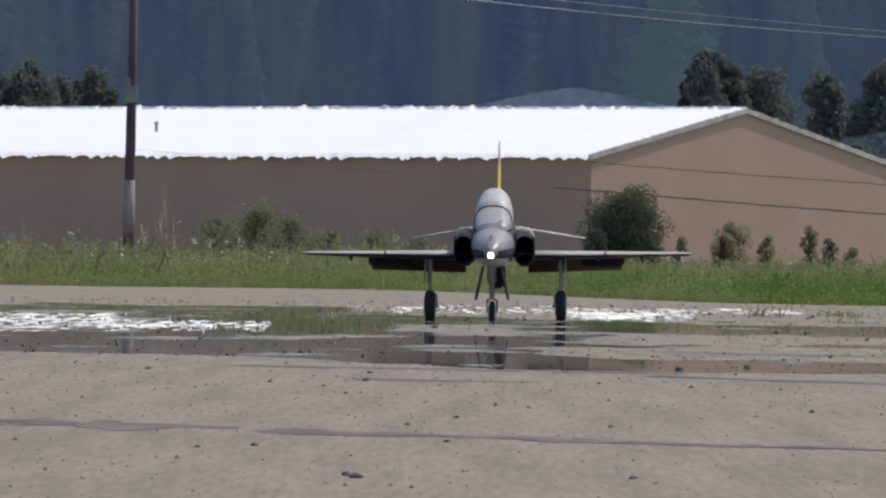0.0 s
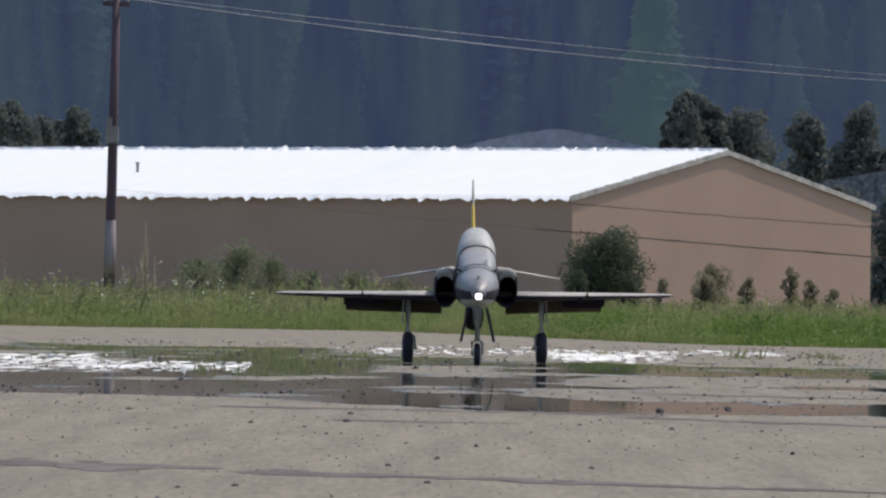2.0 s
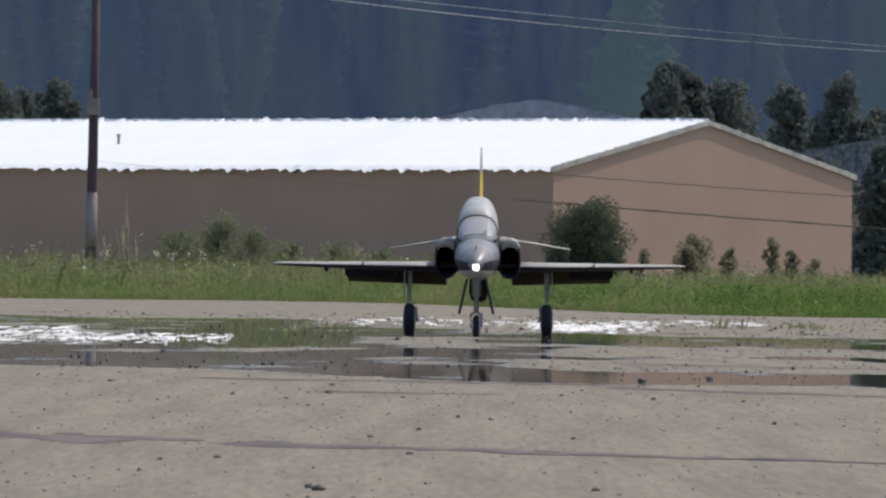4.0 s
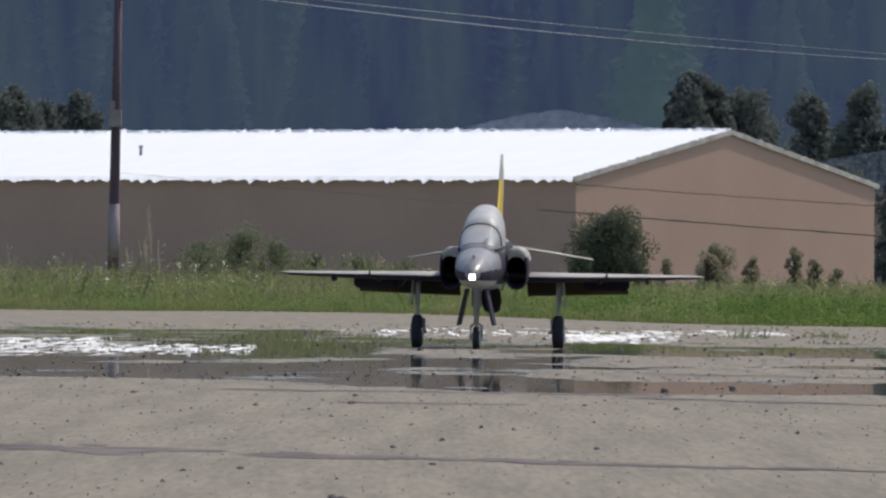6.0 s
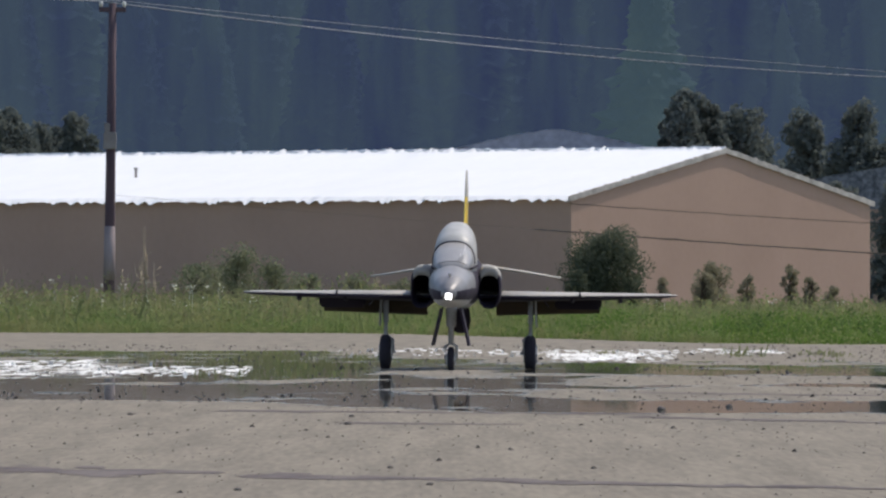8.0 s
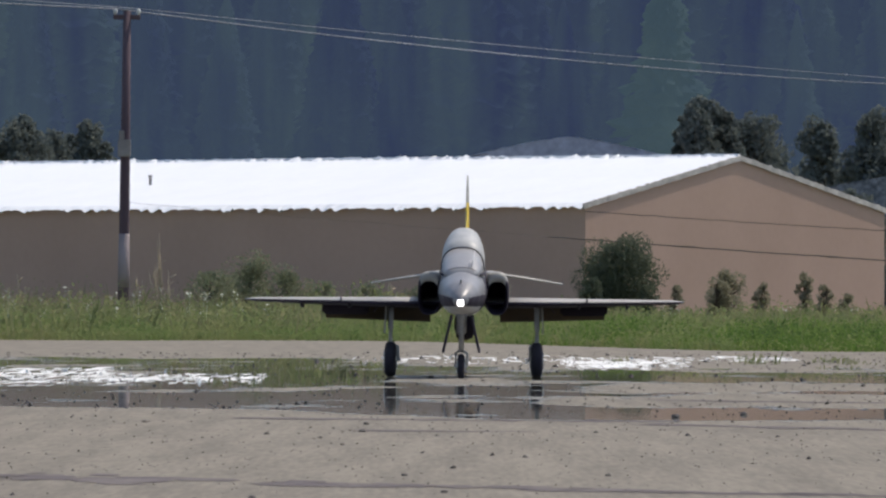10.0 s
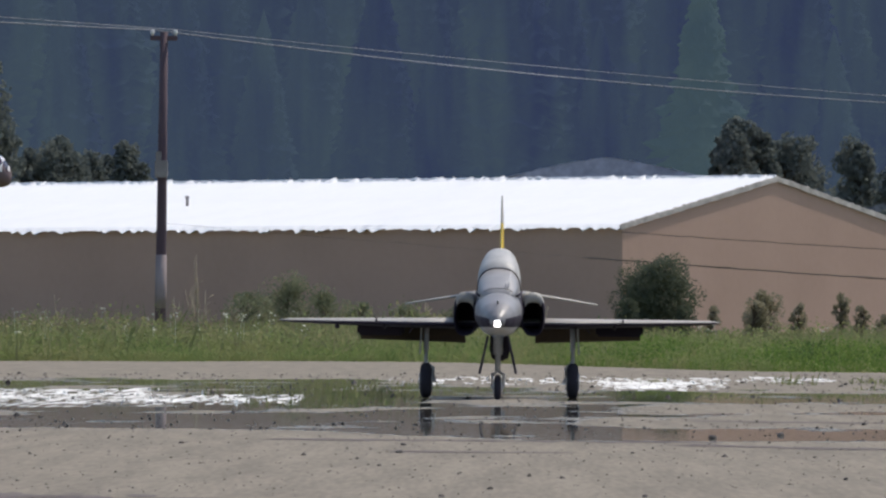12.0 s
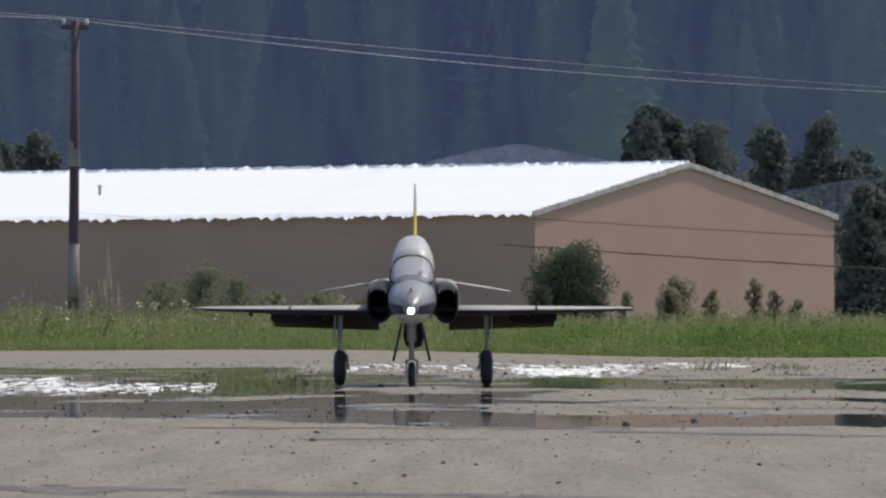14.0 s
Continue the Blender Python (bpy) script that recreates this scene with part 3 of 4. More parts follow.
# ---- grass and weeds ----
def blades(name, rng, count, place, height, width, mat, label, cat):
    vs, fs = [], []
    for _ in range(count):
        x, y, k = place(rng)
        h = height(x, y, rng) * k
        a = rng.random() * math.pi
        w = width * (0.5 + rng.random())
        dx, dy = math.cos(a) * w, math.sin(a) * w
        lx, ly = rng.normal() * 0.22 * h, rng.normal() * 0.22 * h
        i = len(vs)
        vs += [(x - dx, y - dy, 0), (x + dx, y + dy, 0), (x + dx * 0.8 + lx * 0.4, y + dy * 0.8 + ly * 0.4, h * 0.6), (x + lx, y + ly, h), (x - dx * 0.8 + lx * 0.4, y - dy * 0.8 + ly * 0.4, h * 0.6)]
        fs.append((i, i + 1, i + 2, i + 3, i + 4))
    return tagged(soup(name, vs, fs, mat), label, cat, kind="stuff")


def tuft(x, y):
    return 0.75 + 0.5 * noise.noise((x * 0.9, y * 0.25, 2)) + 0.3 * noise.noise((x * 3.1, y * 0.8, 7))


def near_edge(rng):
    x = rng.uniform(-8.5, 2.6) if rng.random() < 0.93 else rng.uniform(2.6, 8.5)
    d = rng.random() ** 1.6 * 22
    return x, edge_y(x) + d - 0.5, min(1, 0.35 + d * 0.35)


def field(rng):
    y = 103 + 135 * rng.random() ** 1.3
    return rng.uniform(-0.075, 0.075) * y, y, 1.0


def lush(rng):
    x = rng.uniform(0.8, 8.5)
    d = rng.random() ** 1.4 * 16
    return x, edge_y(x) + d, min(1, 0.4 + d * 0.3)


def leafage(name, rng, count, place, height, size, mat, label, cat, low=0.0):
    """Small leaves of weeds at every height of the growth, turned every way."""
    at = np.empty((count, 3))
    for i in range(count):
        x, y, k = place(rng)
        at[i] = x, y, height(x, y, rng) * k * (low + (1 - low) * rng.random() ** 0.85) + size * 0.5
    u, w = rng.normal(size=(count, 3)), rng.normal(size=(count, 3))
    u /= np.linalg.norm(u, axis=1)[:, None]
    w -= u * (u * w).sum(1)[:, None]
    w /= np.linalg.norm(w, axis=1)[:, None]
    s = size * (0.5 + rng.random(count))[:, None]
    vs = np.stack((at - u * s, at + w * s * 0.5, at + u * s, at - w * s * 0.5), 1).reshape(-1, 3)
    return tagged(soup(name, vs.tolist(), np.arange(count * 4).reshape(-1, 4).tolist(), mat), label, cat, kind="stuff")


GR = np.random.default_rng(11)
M_LUSH = material("lush_grass_blade", (0.085, 0.19, 0.03), (0.20, 0.26, 0.075), 1.1, 0.9, fine_share=0.1, island=0.06, spec=0.10, through_light=0.45)
M_SEED = material("brown_seed_head", (0.20, 0.16, 0.115), (0.17, 0.165, 0.095), 1.0, 0.9, island=0.12, spec=0.05, through_light=0.4)


def edge_height(x, y, r):
    return (0.24 + 0.2 * r.random()) * tuft(x, y)


def field_height(x, y, r):
    return (0.40 + 0.30 * r.random()) * tuft(x * 0.6, y) * (1 - 0.32 * min(1, max(0, x / y * 50)))


def lush_height(x, y, r):
    return (0.19 + 0.15 * r.random()) * tuft(x + 30, y)


blades("grass", GR, 9000, near_edge, edge_height, 0.005, M_GRASS, "tall uneven green grass along the runway edge", "grass")
leafage("edge_weeds", GR, 130000, near_edge, edge_height, 0.013, M_GRASS, "dense leafy green weeds along the runway edge", "weeds")
blades("far_grass", GR, 6000, field, field_height, 0.012, M_WEED, "overgrown weedy green meadow before the barn", "grass")
leafage("far_weeds", GR, 90000, field, field_height, 0.026, M_WEED, "overgrown leafy olive weeds before the barn", "weeds")
blades("lush_grass", GR, 6000, lush, lush_height, 0.005, M_LUSH, "fresh bright green grass beside the runway", "grass")
leafage("lush_weeds", GR, 80000, lush, lush_height, 0.012, M_LUSH, "fresh bright green leafy growth beside the runway", "weeds")


def seeding(rng):
    y = rng.uniform(112, 150)
    a = rng.uniform(-950, -420) if rng.random() < 0.75 else rng.uniform(-420, 0)
    return a / F * y, y, 1.0


leafage("seed_heads", GR, 9000, seeding, lambda x, y, r: 0.66 * tuft(x * 2, y), 0.011, M_SEED, "dull brown seed heads standing over the grass", "weeds", 0.6)


def clumps(rng):
    k = int(rng.integers(60))
    side = np.random.default_rng(900 + k)
    x = side.uniform(0.6, 8.0) if side.random() < 0.7 else side.uniform(-8, 0.6)
    d = side.uniform(0.4, 5.0)
    return x + rng.normal() * 0.16, edge_y(x) + d + rng.normal() * 0.4, side.uniform(0.6, 1.2)


leafage("broad_weeds", GR, 15000, clumps, lambda x, y, r: 0.14 + 0.16 * r.random(), 0.014, M_DOCK, "dark broad-leaved weed clumps at the runway edge", "weeds")


def build_weed_tufts():
    rng = np.random.default_rng(700)
    vs, fs = [], []
    for a, d, h in ((-245, 50, 0.12), (-222, 47, 0.09), (-262, 53, 0.09), (-440, 52, 0.06), (561, 60, 0.12), (566, 61, 0.09), (320, 63, 0.06), (-110, 58, 0.06), (700, 55, 0.05), (-300, 43, 0.05), (-620, 60, 0.07), (-215, 45, 0.08), (-190, 49, 0.10), (-275, 46, 0.08), (-238, 44, 0.07), (-170, 52, 0.07), (-255, 48, 0.13), (-205, 51, 0.10), (-150, 46, 0.05),
                    (-285, 56, 0.09), (-232, 57, 0.10), (-180, 58, 0.08), (-330, 52, 0.06), (-380, 45, 0.05), (-130, 50, 0.06), (690, 62, 0.06), (705, 63, 0.07), (722, 62, 0.05), (735, 60, 0.05)):
        for _ in range(30):
            x, y, t = at_angle(a, d) + rng.normal() * 0.08, d + rng.normal() * 0.3, rng.random() * math.pi
            w, k = rng.uniform(0.0015, 0.004), h * rng.uniform(0.15, 0.85)
            lx, ly = rng.normal() * 0.3 * k, rng.normal() * 0.3 * k
            i = len(vs)
            vs += [(x - math.cos(t) * w, y - math.sin(t) * w, 0.003), (x + math.cos(t) * w, y + math.sin(t) * w, 0.003), (x + lx * 0.5 + w, y + ly * 0.5, k * 0.6), (x + lx, y + ly, k), (x + lx * 0.5 - w, y + ly * 0.5, k * 0.6)]
            fs.append((i, i + 1, i + 2, i + 3, i + 4))
    tagged(soup("crack_weeds", vs, fs, M_WEED), "small olive weeds growing from the runway cracks", "weeds", kind="stuff")


build_weed_tufts()


def build_flowers():
    rng = np.random.default_rng(23)
    vs, fs = [], []
    for _ in range(75):
        a = rng.uniform(-900, -250) if rng.random() < 0.85 else rng.uniform(-250, 900)
        y = rng.uniform(108, 135)
        x = a / F * y
        z = 0.375 + rng.uniform(-0.06, 0.26) * (1 if a < -250 else 0.6)
        for _ in range(rng.integers(2, 6)):
            c = np.array((x, y, z)) + rng.normal(size=3) * 0.022
            r = rng.uniform(0.006, 0.016)
            i = len(vs)
            vs += [tuple(c + r * np.array(v)) for v in ((1, 0, 0), (-1, 0, 0), (0, 1, 0), (0, -1, 0), (0, 0, 0.7), (0, 0, -0.7))]
            fs += [(i + p, i + q, i + s) for p, q, s in ((0, 2, 4), (2, 1, 4), (1, 3, 4), (3, 0, 4), (2, 0, 5), (1, 2, 5), (3, 1, 5), (0, 3, 5))]
        i = len(vs)
        vs += [(x - 0.006, y, 0), (x + 0.006, y, 0), (x, y, z)]
        fs.append((i, i + 1, i + 2))
    tagged(soup("wildflowers", vs, fs, M_FLOWER), "small white wildflower heads above the grass", "flowers", kind="stuff")


build_flowers()


def dry_weed(a, d, h, seed):
    rng = np.random.default_rng(seed)
    bm = bmesh.new()
    for k in range(5):
        t = rng.normal(size=2) * 0.05 * h
        s = h * (0.6 + 0.4 * rng.random()) if k else h
        tube(bm, [(0.01 * k, 0, -0.02), (t[0] * 0.4, t[1] * 0.4, s * 0.5), (t[0], t[1], s)], [0.011, 0.008, 0.004], 5)
        for q in range(4):
            z = s * (0.5 + 0.12 * q)
            e = rng.normal(size=2) * 0.05
            tube(bm, [(t[0] * 0.6, t[1] * 0.6, z), (t[0] * 0.6 + e[0], t[1] * 0.6 + e[1], z + 0.07)], [0.004, 0.006], 4)
    tagged(part("dry_weed", bm, M_STALK, None, at=pose(at_angle(a, d), d, 0)), "tall dry pale weed stalk in the grass", "weed", "dry weeds")


for k, (a, d, h) in enumerate(((-492, 150, 1.6), (-500, 152, 1.1), (-478, 149, 1.0), (-530, 150, 0.9), (-740, 140, 0.9), (120, 140, 0.75), (-85, 130, 0.8))):
    dry_weed(a, d, h, 300 + k)


# ---- runway seams, mirage glints, grit ----
def build_runway_marks():
    k = 0
    for x0, y0, x1, y1, dep in ((-1.6, 20.6, -0.25, 19.2, 0.95), (-1.7, 20.7, -0.8, 19.8, 0.7), (-0.3, 19.15, 1.6, 17.2, 0.42), (-0.62, 30.4, 0.75, 29.6, 0.5), (0.7, 29.0, 1.7, 27.2, 0.5), (0.9, 36.5, 2.4, 35.0, 0.5),
                               (-0.2, 27.4, 0.25, 27.1, 0.3), (2.2, 31, 3.2, 30.2, 1.2)):
        bm = bmesh.new()
        rng = np.random.default_rng(820 + k)
        for i in range(int(42 * (x1 - x0)) + 14):
            f, w = rng.random() ** 1.5, rng.uniform(0.02, 0.11)
            x, y = x0 + (x1 - x0) * f, y0 + (y1 - y0) * f + rng.normal() * dep * 0.22
            strip(bm, x - w, x + w, y, y + (y1 - y0) / (x1 - x0) * 2 * w, dep * rng.uniform(0.10, 0.42), 0.0048 + 0.000005 * i, 10 + k + i, 0.02, 0.8)
        k += 1
        tagged(part("tar_seam", bm, M_TAR, None, smooth=False), "dark ragged tar seam across the pale concrete", "seam", "tar seams", kind="structure")
    # white streaks painted where the mirage reflects the barn roof
    for a0, a1, b0, b1, thin in ((-900, -570, 108, 140, 110), (-590, -300, 118, 136, 110), (215, 450, 88, 110, 120), (-170, 20, 86, 98, 400), (0, 230, 84, 102, 420), (430, 640, 86, 96, 300), (225, 350, 95, 107, 60)):
        d0, d1 = 6000 / b1, 6000 / b0
        y0 = (d0 + d1) / 2
        rng = np.random.default_rng(500 + k)
        bm = bmesh.new()
        for i in range(int((a1 - a0) * (b1 - b0) / thin * 4.6)):
            y = rng.uniform(d0, d1) if rng.random() < 0.5 else rng.normal(y0, (d1 - d0) * 0.16)
            w = rng.uniform(1.5, 8) if rng.random() < 0.85 else rng.uniform(8, 20)
            x = rng.uniform(a0 + w, a1 - w) / F * y
            strip(bm, x - w / F * y, x + w / F * y, y, y, rng.uniform(0.7, 2.2) * y * y / 6000, 0.0050 + 0.000003 * i, 40 + i, 0.01, 0.9)
        k += 1
        tagged(part("mirage_glint", bm, M_GLINT, None, smooth=False), "white streaks painted on the runway as mirage glints of the roof", "marking", "runway markings", kind="structure")
    vs, fs = [], []           # upright white chips added for the sparkle of these glints
    rng = np.random.default_rng(640)
    for a0, a1, b0, b1, count in ((-900, -560, 108, 136, 70), (-600, -310, 118, 134, 50), (215, 440, 90, 108, 60), (-170, 220, 86, 100, 70), (430, 640, 86, 96, 40)):
        for _ in range(count):
            y = 6000 / rng.uniform(b0, b1)
            x, r, k = rng.uniform(a0, a1) / F * y, rng.uniform(0.004, 0.012), len(vs)
            t = rng.random() * math.pi
            u, w = math.cos(t) * r, math.sin(t) * r
            h = r * rng.uniform(0.6, 2.6)
            vs += [(x - u, y - w, 0.004), (x + u, y + w, 0.004), (x + u * rng.uniform(0.2, 1), y + w, h), (x - u * rng.uniform(0.2, 1), y - w, h * rng.uniform(0.5, 1)), (x, y + 0.006, 0.004)]
            fs += [(k, k + 1, k + 2, k + 3), (k + 1, k + 4, k + 2), (k + 4, k, k + 3), (k + 4, k + 3, k + 2)]
    tagged(soup("glint_chips", vs, fs, M_GLINT), "small upright white chips added as sparkle of the mirage glints", "paint flakes", kind="stuff")


build_runway_marks()


def build_grit():
    rng = np.random.default_rng(91)
    vs, fs = [], []
    for i in range(3600):
        d = 13 + 62 * rng.random() ** 1.5
        x = rng.uniform(-0.062, 0.062) * d
        r = rng.uniform(0.002, 0.006) * (2.0 if rng.random() < 0.05 else 1) * (0.12 + d / 38)
        k = len(vs)
        for u, v, w in ((1, 0, 0), (0, 1, 0), (-1, 0, 0), (0, -1, 0), (0, 0, 0.9), (0.6, 0.6, 0.5), (-0.6, 0.5, 0.4)):
            vs.append((x + u * r * rng.uniform(0.7, 1.5), d + v * r * 1.3, 0.003 + w * r * rng.uniform(0.7, 1.5)))
        fs += [(k, k + 5, k + 4), (k + 5, k + 1, k + 4), (k + 1, k + 6, k + 4), (k + 6, k + 2, k + 4), (k + 2, k + 3, k + 4), (k + 3, k, k + 4), (k, k + 1, k + 5), (k + 1, k + 2, k + 6)]
    for i in range(130):      # larger stones where the mirage streaks end
        d = rng.normal(34.5, 1.0) if rng.random() < 0.6 else rng.uniform(33, 60)
        x, r, k = rng.uniform(-0.06, 0.06) * d, rng.uniform(0.004, 0.010) * d / 38, len(vs)
        for u, v, w in ((1, 0, 0), (0, 1, 0), (-1, 0, 0), (0, -1, 0), (0, 0, 0.9), (0.7, 0.6, 0.6), (-0.6, 0.5, 0.5)):
            vs.append((x + u * r * rng.uniform(0.7, 1.4), d + v * r * 1.3, 0.003 + w * r * rng.uniform(0.8, 1.6)))
        fs += [(k, k + 5, k + 4), (k + 5, k + 1, k + 4), (k + 1, k + 6, k + 4), (k + 6, k + 2, k + 4), (k + 2, k + 3, k + 4), (k + 3, k, k + 4), (k, k + 1, k + 5), (k + 1, k + 2, k + 6)]
    tagged(soup("grit", vs, fs, M_STONE), "loose dark pebbles and clods strewn on the runway", "pebbles", kind="stuff")


build_grit()


def clod(x, y, r, seed):
    bm = bmesh.new()
    bmesh.ops.create_icosphere(bm, subdivisions=2, radius=1)
    for v in bm.verts:
        n = 1 + 0.5 * noise.noise(v.co * 1.7 + Vector((seed, 0, 0)))
        v.co = Vector((v.co.x * r * 1.2, v.co.y * r * 1.4, v.co.z * r * 0.75)) * n
        v.co.z = max(v.co.z, -r * 0.3)
    tagged(part("clod", bm, M_STONE, None, at=pose(x, y, 0.004 + r * 0.3)), "dark lump of earth lying on the runway", "clod", "clods")


for k, (a, b, r) in enumerate(((-134, 222, 0.010), (-128, 208, 0.008), (-150, 396, 0.010), (-168, 392, 0.008), (340, 392, 0.006), (420, 195, 0.012), (540, 190, 0.011),
                               (-170, 245, 0.005), (-520, 205, 0.008), (-60, 300, 0.006), (10, 330, 0.006), (-330, 340, 0.006), (300, 300, 0.006))):
    d = 6000 / b
    clod(a / F * d, d, r * 0.95, k)


# ---- parked aircraft at the far side ----
def build_parked():
    p = thing("parked_aircraft", pose(at_angle(-822, 240), 240, 4.52), "white parked transport aircraft nose with a dark cockpit window", "aircraft")
    bm = bmesh.new()
    secs = [(0.0, 0, -0.12, 0.10, 0.09), (0.03, 0, -0.10, 0.24, 0.22), (0.22, 0, 0.0, 0.46, 0.40), (0.6, 0, 0.12, 0.62, 0.52), (1.1, 0, 0.16, 0.78, 0.66), (1.8, 0, 0.16, 0.86, 0.76), (7, 0, 0.16, 0.9, 0.8), (10, 0, 0.5, 0.35, 0.4), (11.5, 0, 0.7, 0.08, 0.1)]
    loft(bm, secs, 24, 2.1)
    for f in bm.faces:
        c = f.calc_center_median()
        f.material_index = 1 if c.z < 0.10 else 0
    bmesh.ops.rotate(bm, verts=bm.verts, cent=(0, 0, 0), matrix=Matrix.Rotation(radians(90), 3, "Z"))
    part("fuselage", bm, [M_WHITE, M_BELLY], p, "white fuselage with a dull reddish belly")
    bm = bmesh.new()
    loft(bm, [(0.08, 0, 0.04, 0.30, 0.20), (0.36, 0, 0.20, 0.52, 0.29), (0.72, 0, 0.27, 0.65, 0.36)], 20, 2.3)
    bmesh.ops.rotate(bm, verts=bm.verts, cent=(0, 0, 0), matrix=Matrix.Rotation(radians(90), 3, "Z"))
    part("cockpit_window", bm, M_GLASSDARK, p, "dark tinted cockpit window")
    bm = bmesh.new()
    foil(bm, [(-5, -0.3, 1.0, 0, 0.05), (0, -0.6, 1.8, 0, 0.14), (5, -0.3, 1.0, 0, 0.05)])
    part("wing", bm, M_WHITE, p, at=pose(-5, 0, 0.75, 0, 0, -90))
    for y in (-1.0, 1.0):
        bm = bmesh.new()
        tube(bm, [(-5.2, y, 0.0), (-5.0, y, -2.0), (-5.0, y, -3.95)], [0.12, 0.1, 0.08], 10)
        part("gear_leg", bm, M_METAL, p)
        bm = bmesh.new()
        tube(bm, [(-5.0, y - 0.15, -4.07), (-5.0, y - 0.13, -4.07), (-5, y + 0.13, -4.07), (-5, y + 0.15, -4.07)], [0.3, 0.45, 0.45, 0.3], 18)
        part("wheel", bm, M_TYRE, p)


build_parked()


# ---- the jet ----
WHEELS = []


def wheel(name, at, r, w, jet):
    bm = bmesh.new()
    tube(bm, [(-w / 2, 0, 0), (-w * 0.45, 0, 0), (-w * 0.25, 0, 0), (w * 0.25, 0, 0), (w * 0.45, 0, 0), (w / 2, 0, 0)], [r * 0.6, r * 0.86, r, r, r * 0.86, r * 0.6], 32)
    o = part(name, bm, M_TYRE, jet, "black rubber tyre", at=Matrix.Translation(at))
    bm = bmesh.new()
    tube(bm, [(-w / 2 - 0.004, 0, 0), (-w / 2 - 0.003, 0, 0), (w / 2 + 0.003, 0, 0), (w / 2 + 0.004, 0, 0)], [r * 0.3, r * 0.55, r * 0.55, r * 0.3], 20)
    for k in range(5):
        a = k * math.tau / 5
        for s in (-1, 1):
            tube(bm, [(s * (w / 2 + 0.002), math.cos(a) * r * 0.4, math.sin(a) * r * 0.4), (s * (w / 2 + 0.008), math.cos(a) * r * 0.4, math.sin(a) * r * 0.4)], r * 0.06, 6)
    part("rim", bm, M_METAL, o, "bare metal wheel rim")
    WHEELS.append((o, Vector(at), r))
    return o


def build_jet():
    jet = thing("jet_aircraft", pose(0, 50, 0), "grey and black jet trainer aircraft with yellow fin, taxiing", "jet aircraft")
    # fuselage, nose towards -y
    bm = bmesh.new()
    secs = [(-1.45, 0, 0.415, 0.010, 0.010), (-1.43, 0, 0.416, 0.030, 0.028), (-1.38, 0, 0.42, 0.060, 0.054), (-1.28, 0, 0.432, 0.092, 0.083), (-1.12, 0, 0.448, 0.114, 0.108),
            (-0.95, 0, 0.458, 0.124, 0.120), (-0.6, 0, 0.468, 0.128, 0.136), (-0.3, 0, 0.475, 0.128, 0.145), (0.0, 0, 0.485, 0.132, 0.155), (0.4, 0, 0.495, 0.130, 0.150),
            (0.8, 0, 0.50, 0.112, 0.125), (1.1, 0, 0.51, 0.090, 0.095), (1.22, 0, 0.515, 0.080, 0.085)]
    dense = []
    for p, q in zip(secs, secs[1:]):
        dense += [tuple(u + (v - u) * k / 5 for u, v in zip(p, q)) for k in range(5)]
    loft(bm, dense + [secs[-1]], 80, 2.15)
    for f in bm.faces:
        c = f.calc_center_median()
        f.material_index = 1 if 0.382 < c.z < 0.416 + 0.25 * abs(c.x) and c.y > -1.41 or abs(c.x) > 0.088 and c.y > -0.85 and c.z < 0.60 else 2 if c.z < 0.382 and c.y < -0.8 else 0
    part("fuselage", bm, [M_GREY, M_BLACK, M_LEG], jet, "grey gloss fuselage with black flanks and a black nose band")
    bm = bmesh.new()
    loft(bm, [(-0.25, 0, 0.60, 0.07, 0.10), (0.0, 0, 0.60, 0.075, 0.105), (0.35, 0, 0.585, 0.068, 0.095), (0.8, 0, 0.57, 0.05, 0.075), (1.2, 0, 0.55, 0.03, 0.05)], 24, 2.2)
    part("spine", bm, M_GREY, jet)
    # canopy
    bm = bmesh.new()
    loft(bm, [(-1.06, 0, 0.545, 0.066, 0.014), (-0.98, 0, 0.555, 0.092, 0.042), (-0.86, 0, 0.565, 0.107, 0.083), (-0.745, 0, 0.575, 0.112, 0.116)], 36, 2.5)
    part("windscreen", bm, M_SCREEN, jet, "smoked curved windscreen")
    bm = bmesh.new()
    loft(bm, [(-0.735, 0, 0.575, 0.112, 0.118), (-0.60, 0, 0.585, 0.116, 0.158), (-0.42, 0, 0.595, 0.116, 0.196), (-0.25, 0, 0.60, 0.110, 0.206), (-0.05, 0, 0.60, 0.095, 0.175), (0.15, 0, 0.60, 0.07, 0.11)], 36, 2.5)
    can = part("canopy", bm, M_CANOPY, jet, "smoked one-piece canopy reflecting the sky")
    bm = bmesh.new()
    tube(bm, [(0.114 * math.copysign(abs(math.cos(a)) ** 0.8, math.cos(a)), -0.74, 0.575 + 0.121 * math.sin(a) ** 0.8) for a in [math.pi * k / 18 for k in range(19)]], 0.0032, 8)
    part("canopy_frame", bm, M_BLACK, can, "dark canopy bow")
    bm = bmesh.new()
    tube(bm, [(0.080 * math.cos(a), -0.985 - 0.06 * math.sin(a), 0.560 + 0.028 * math.sin(a)) for a in [math.pi * k / 14 for k in range(15)]], 0.0028, 8)
    part("windscreen_frame", bm, M_GREY, can)
    # pale rods added for the light streaks reflected right of centre
    for x in (0.046, 0.064):
        bm = bmesh.new()
        tube(bm, [(x * 0.82, -1.0, 0.594), (x * 0.93, -0.86, 0.637), (x, -0.75, 0.678)], 0.0035, 8)
        part("windscreen_glint", bm, M_LEG, can, "slim pale streak added as a reflection on the windscreen")
    for s in (-1, 1):
        bm = bmesh.new()
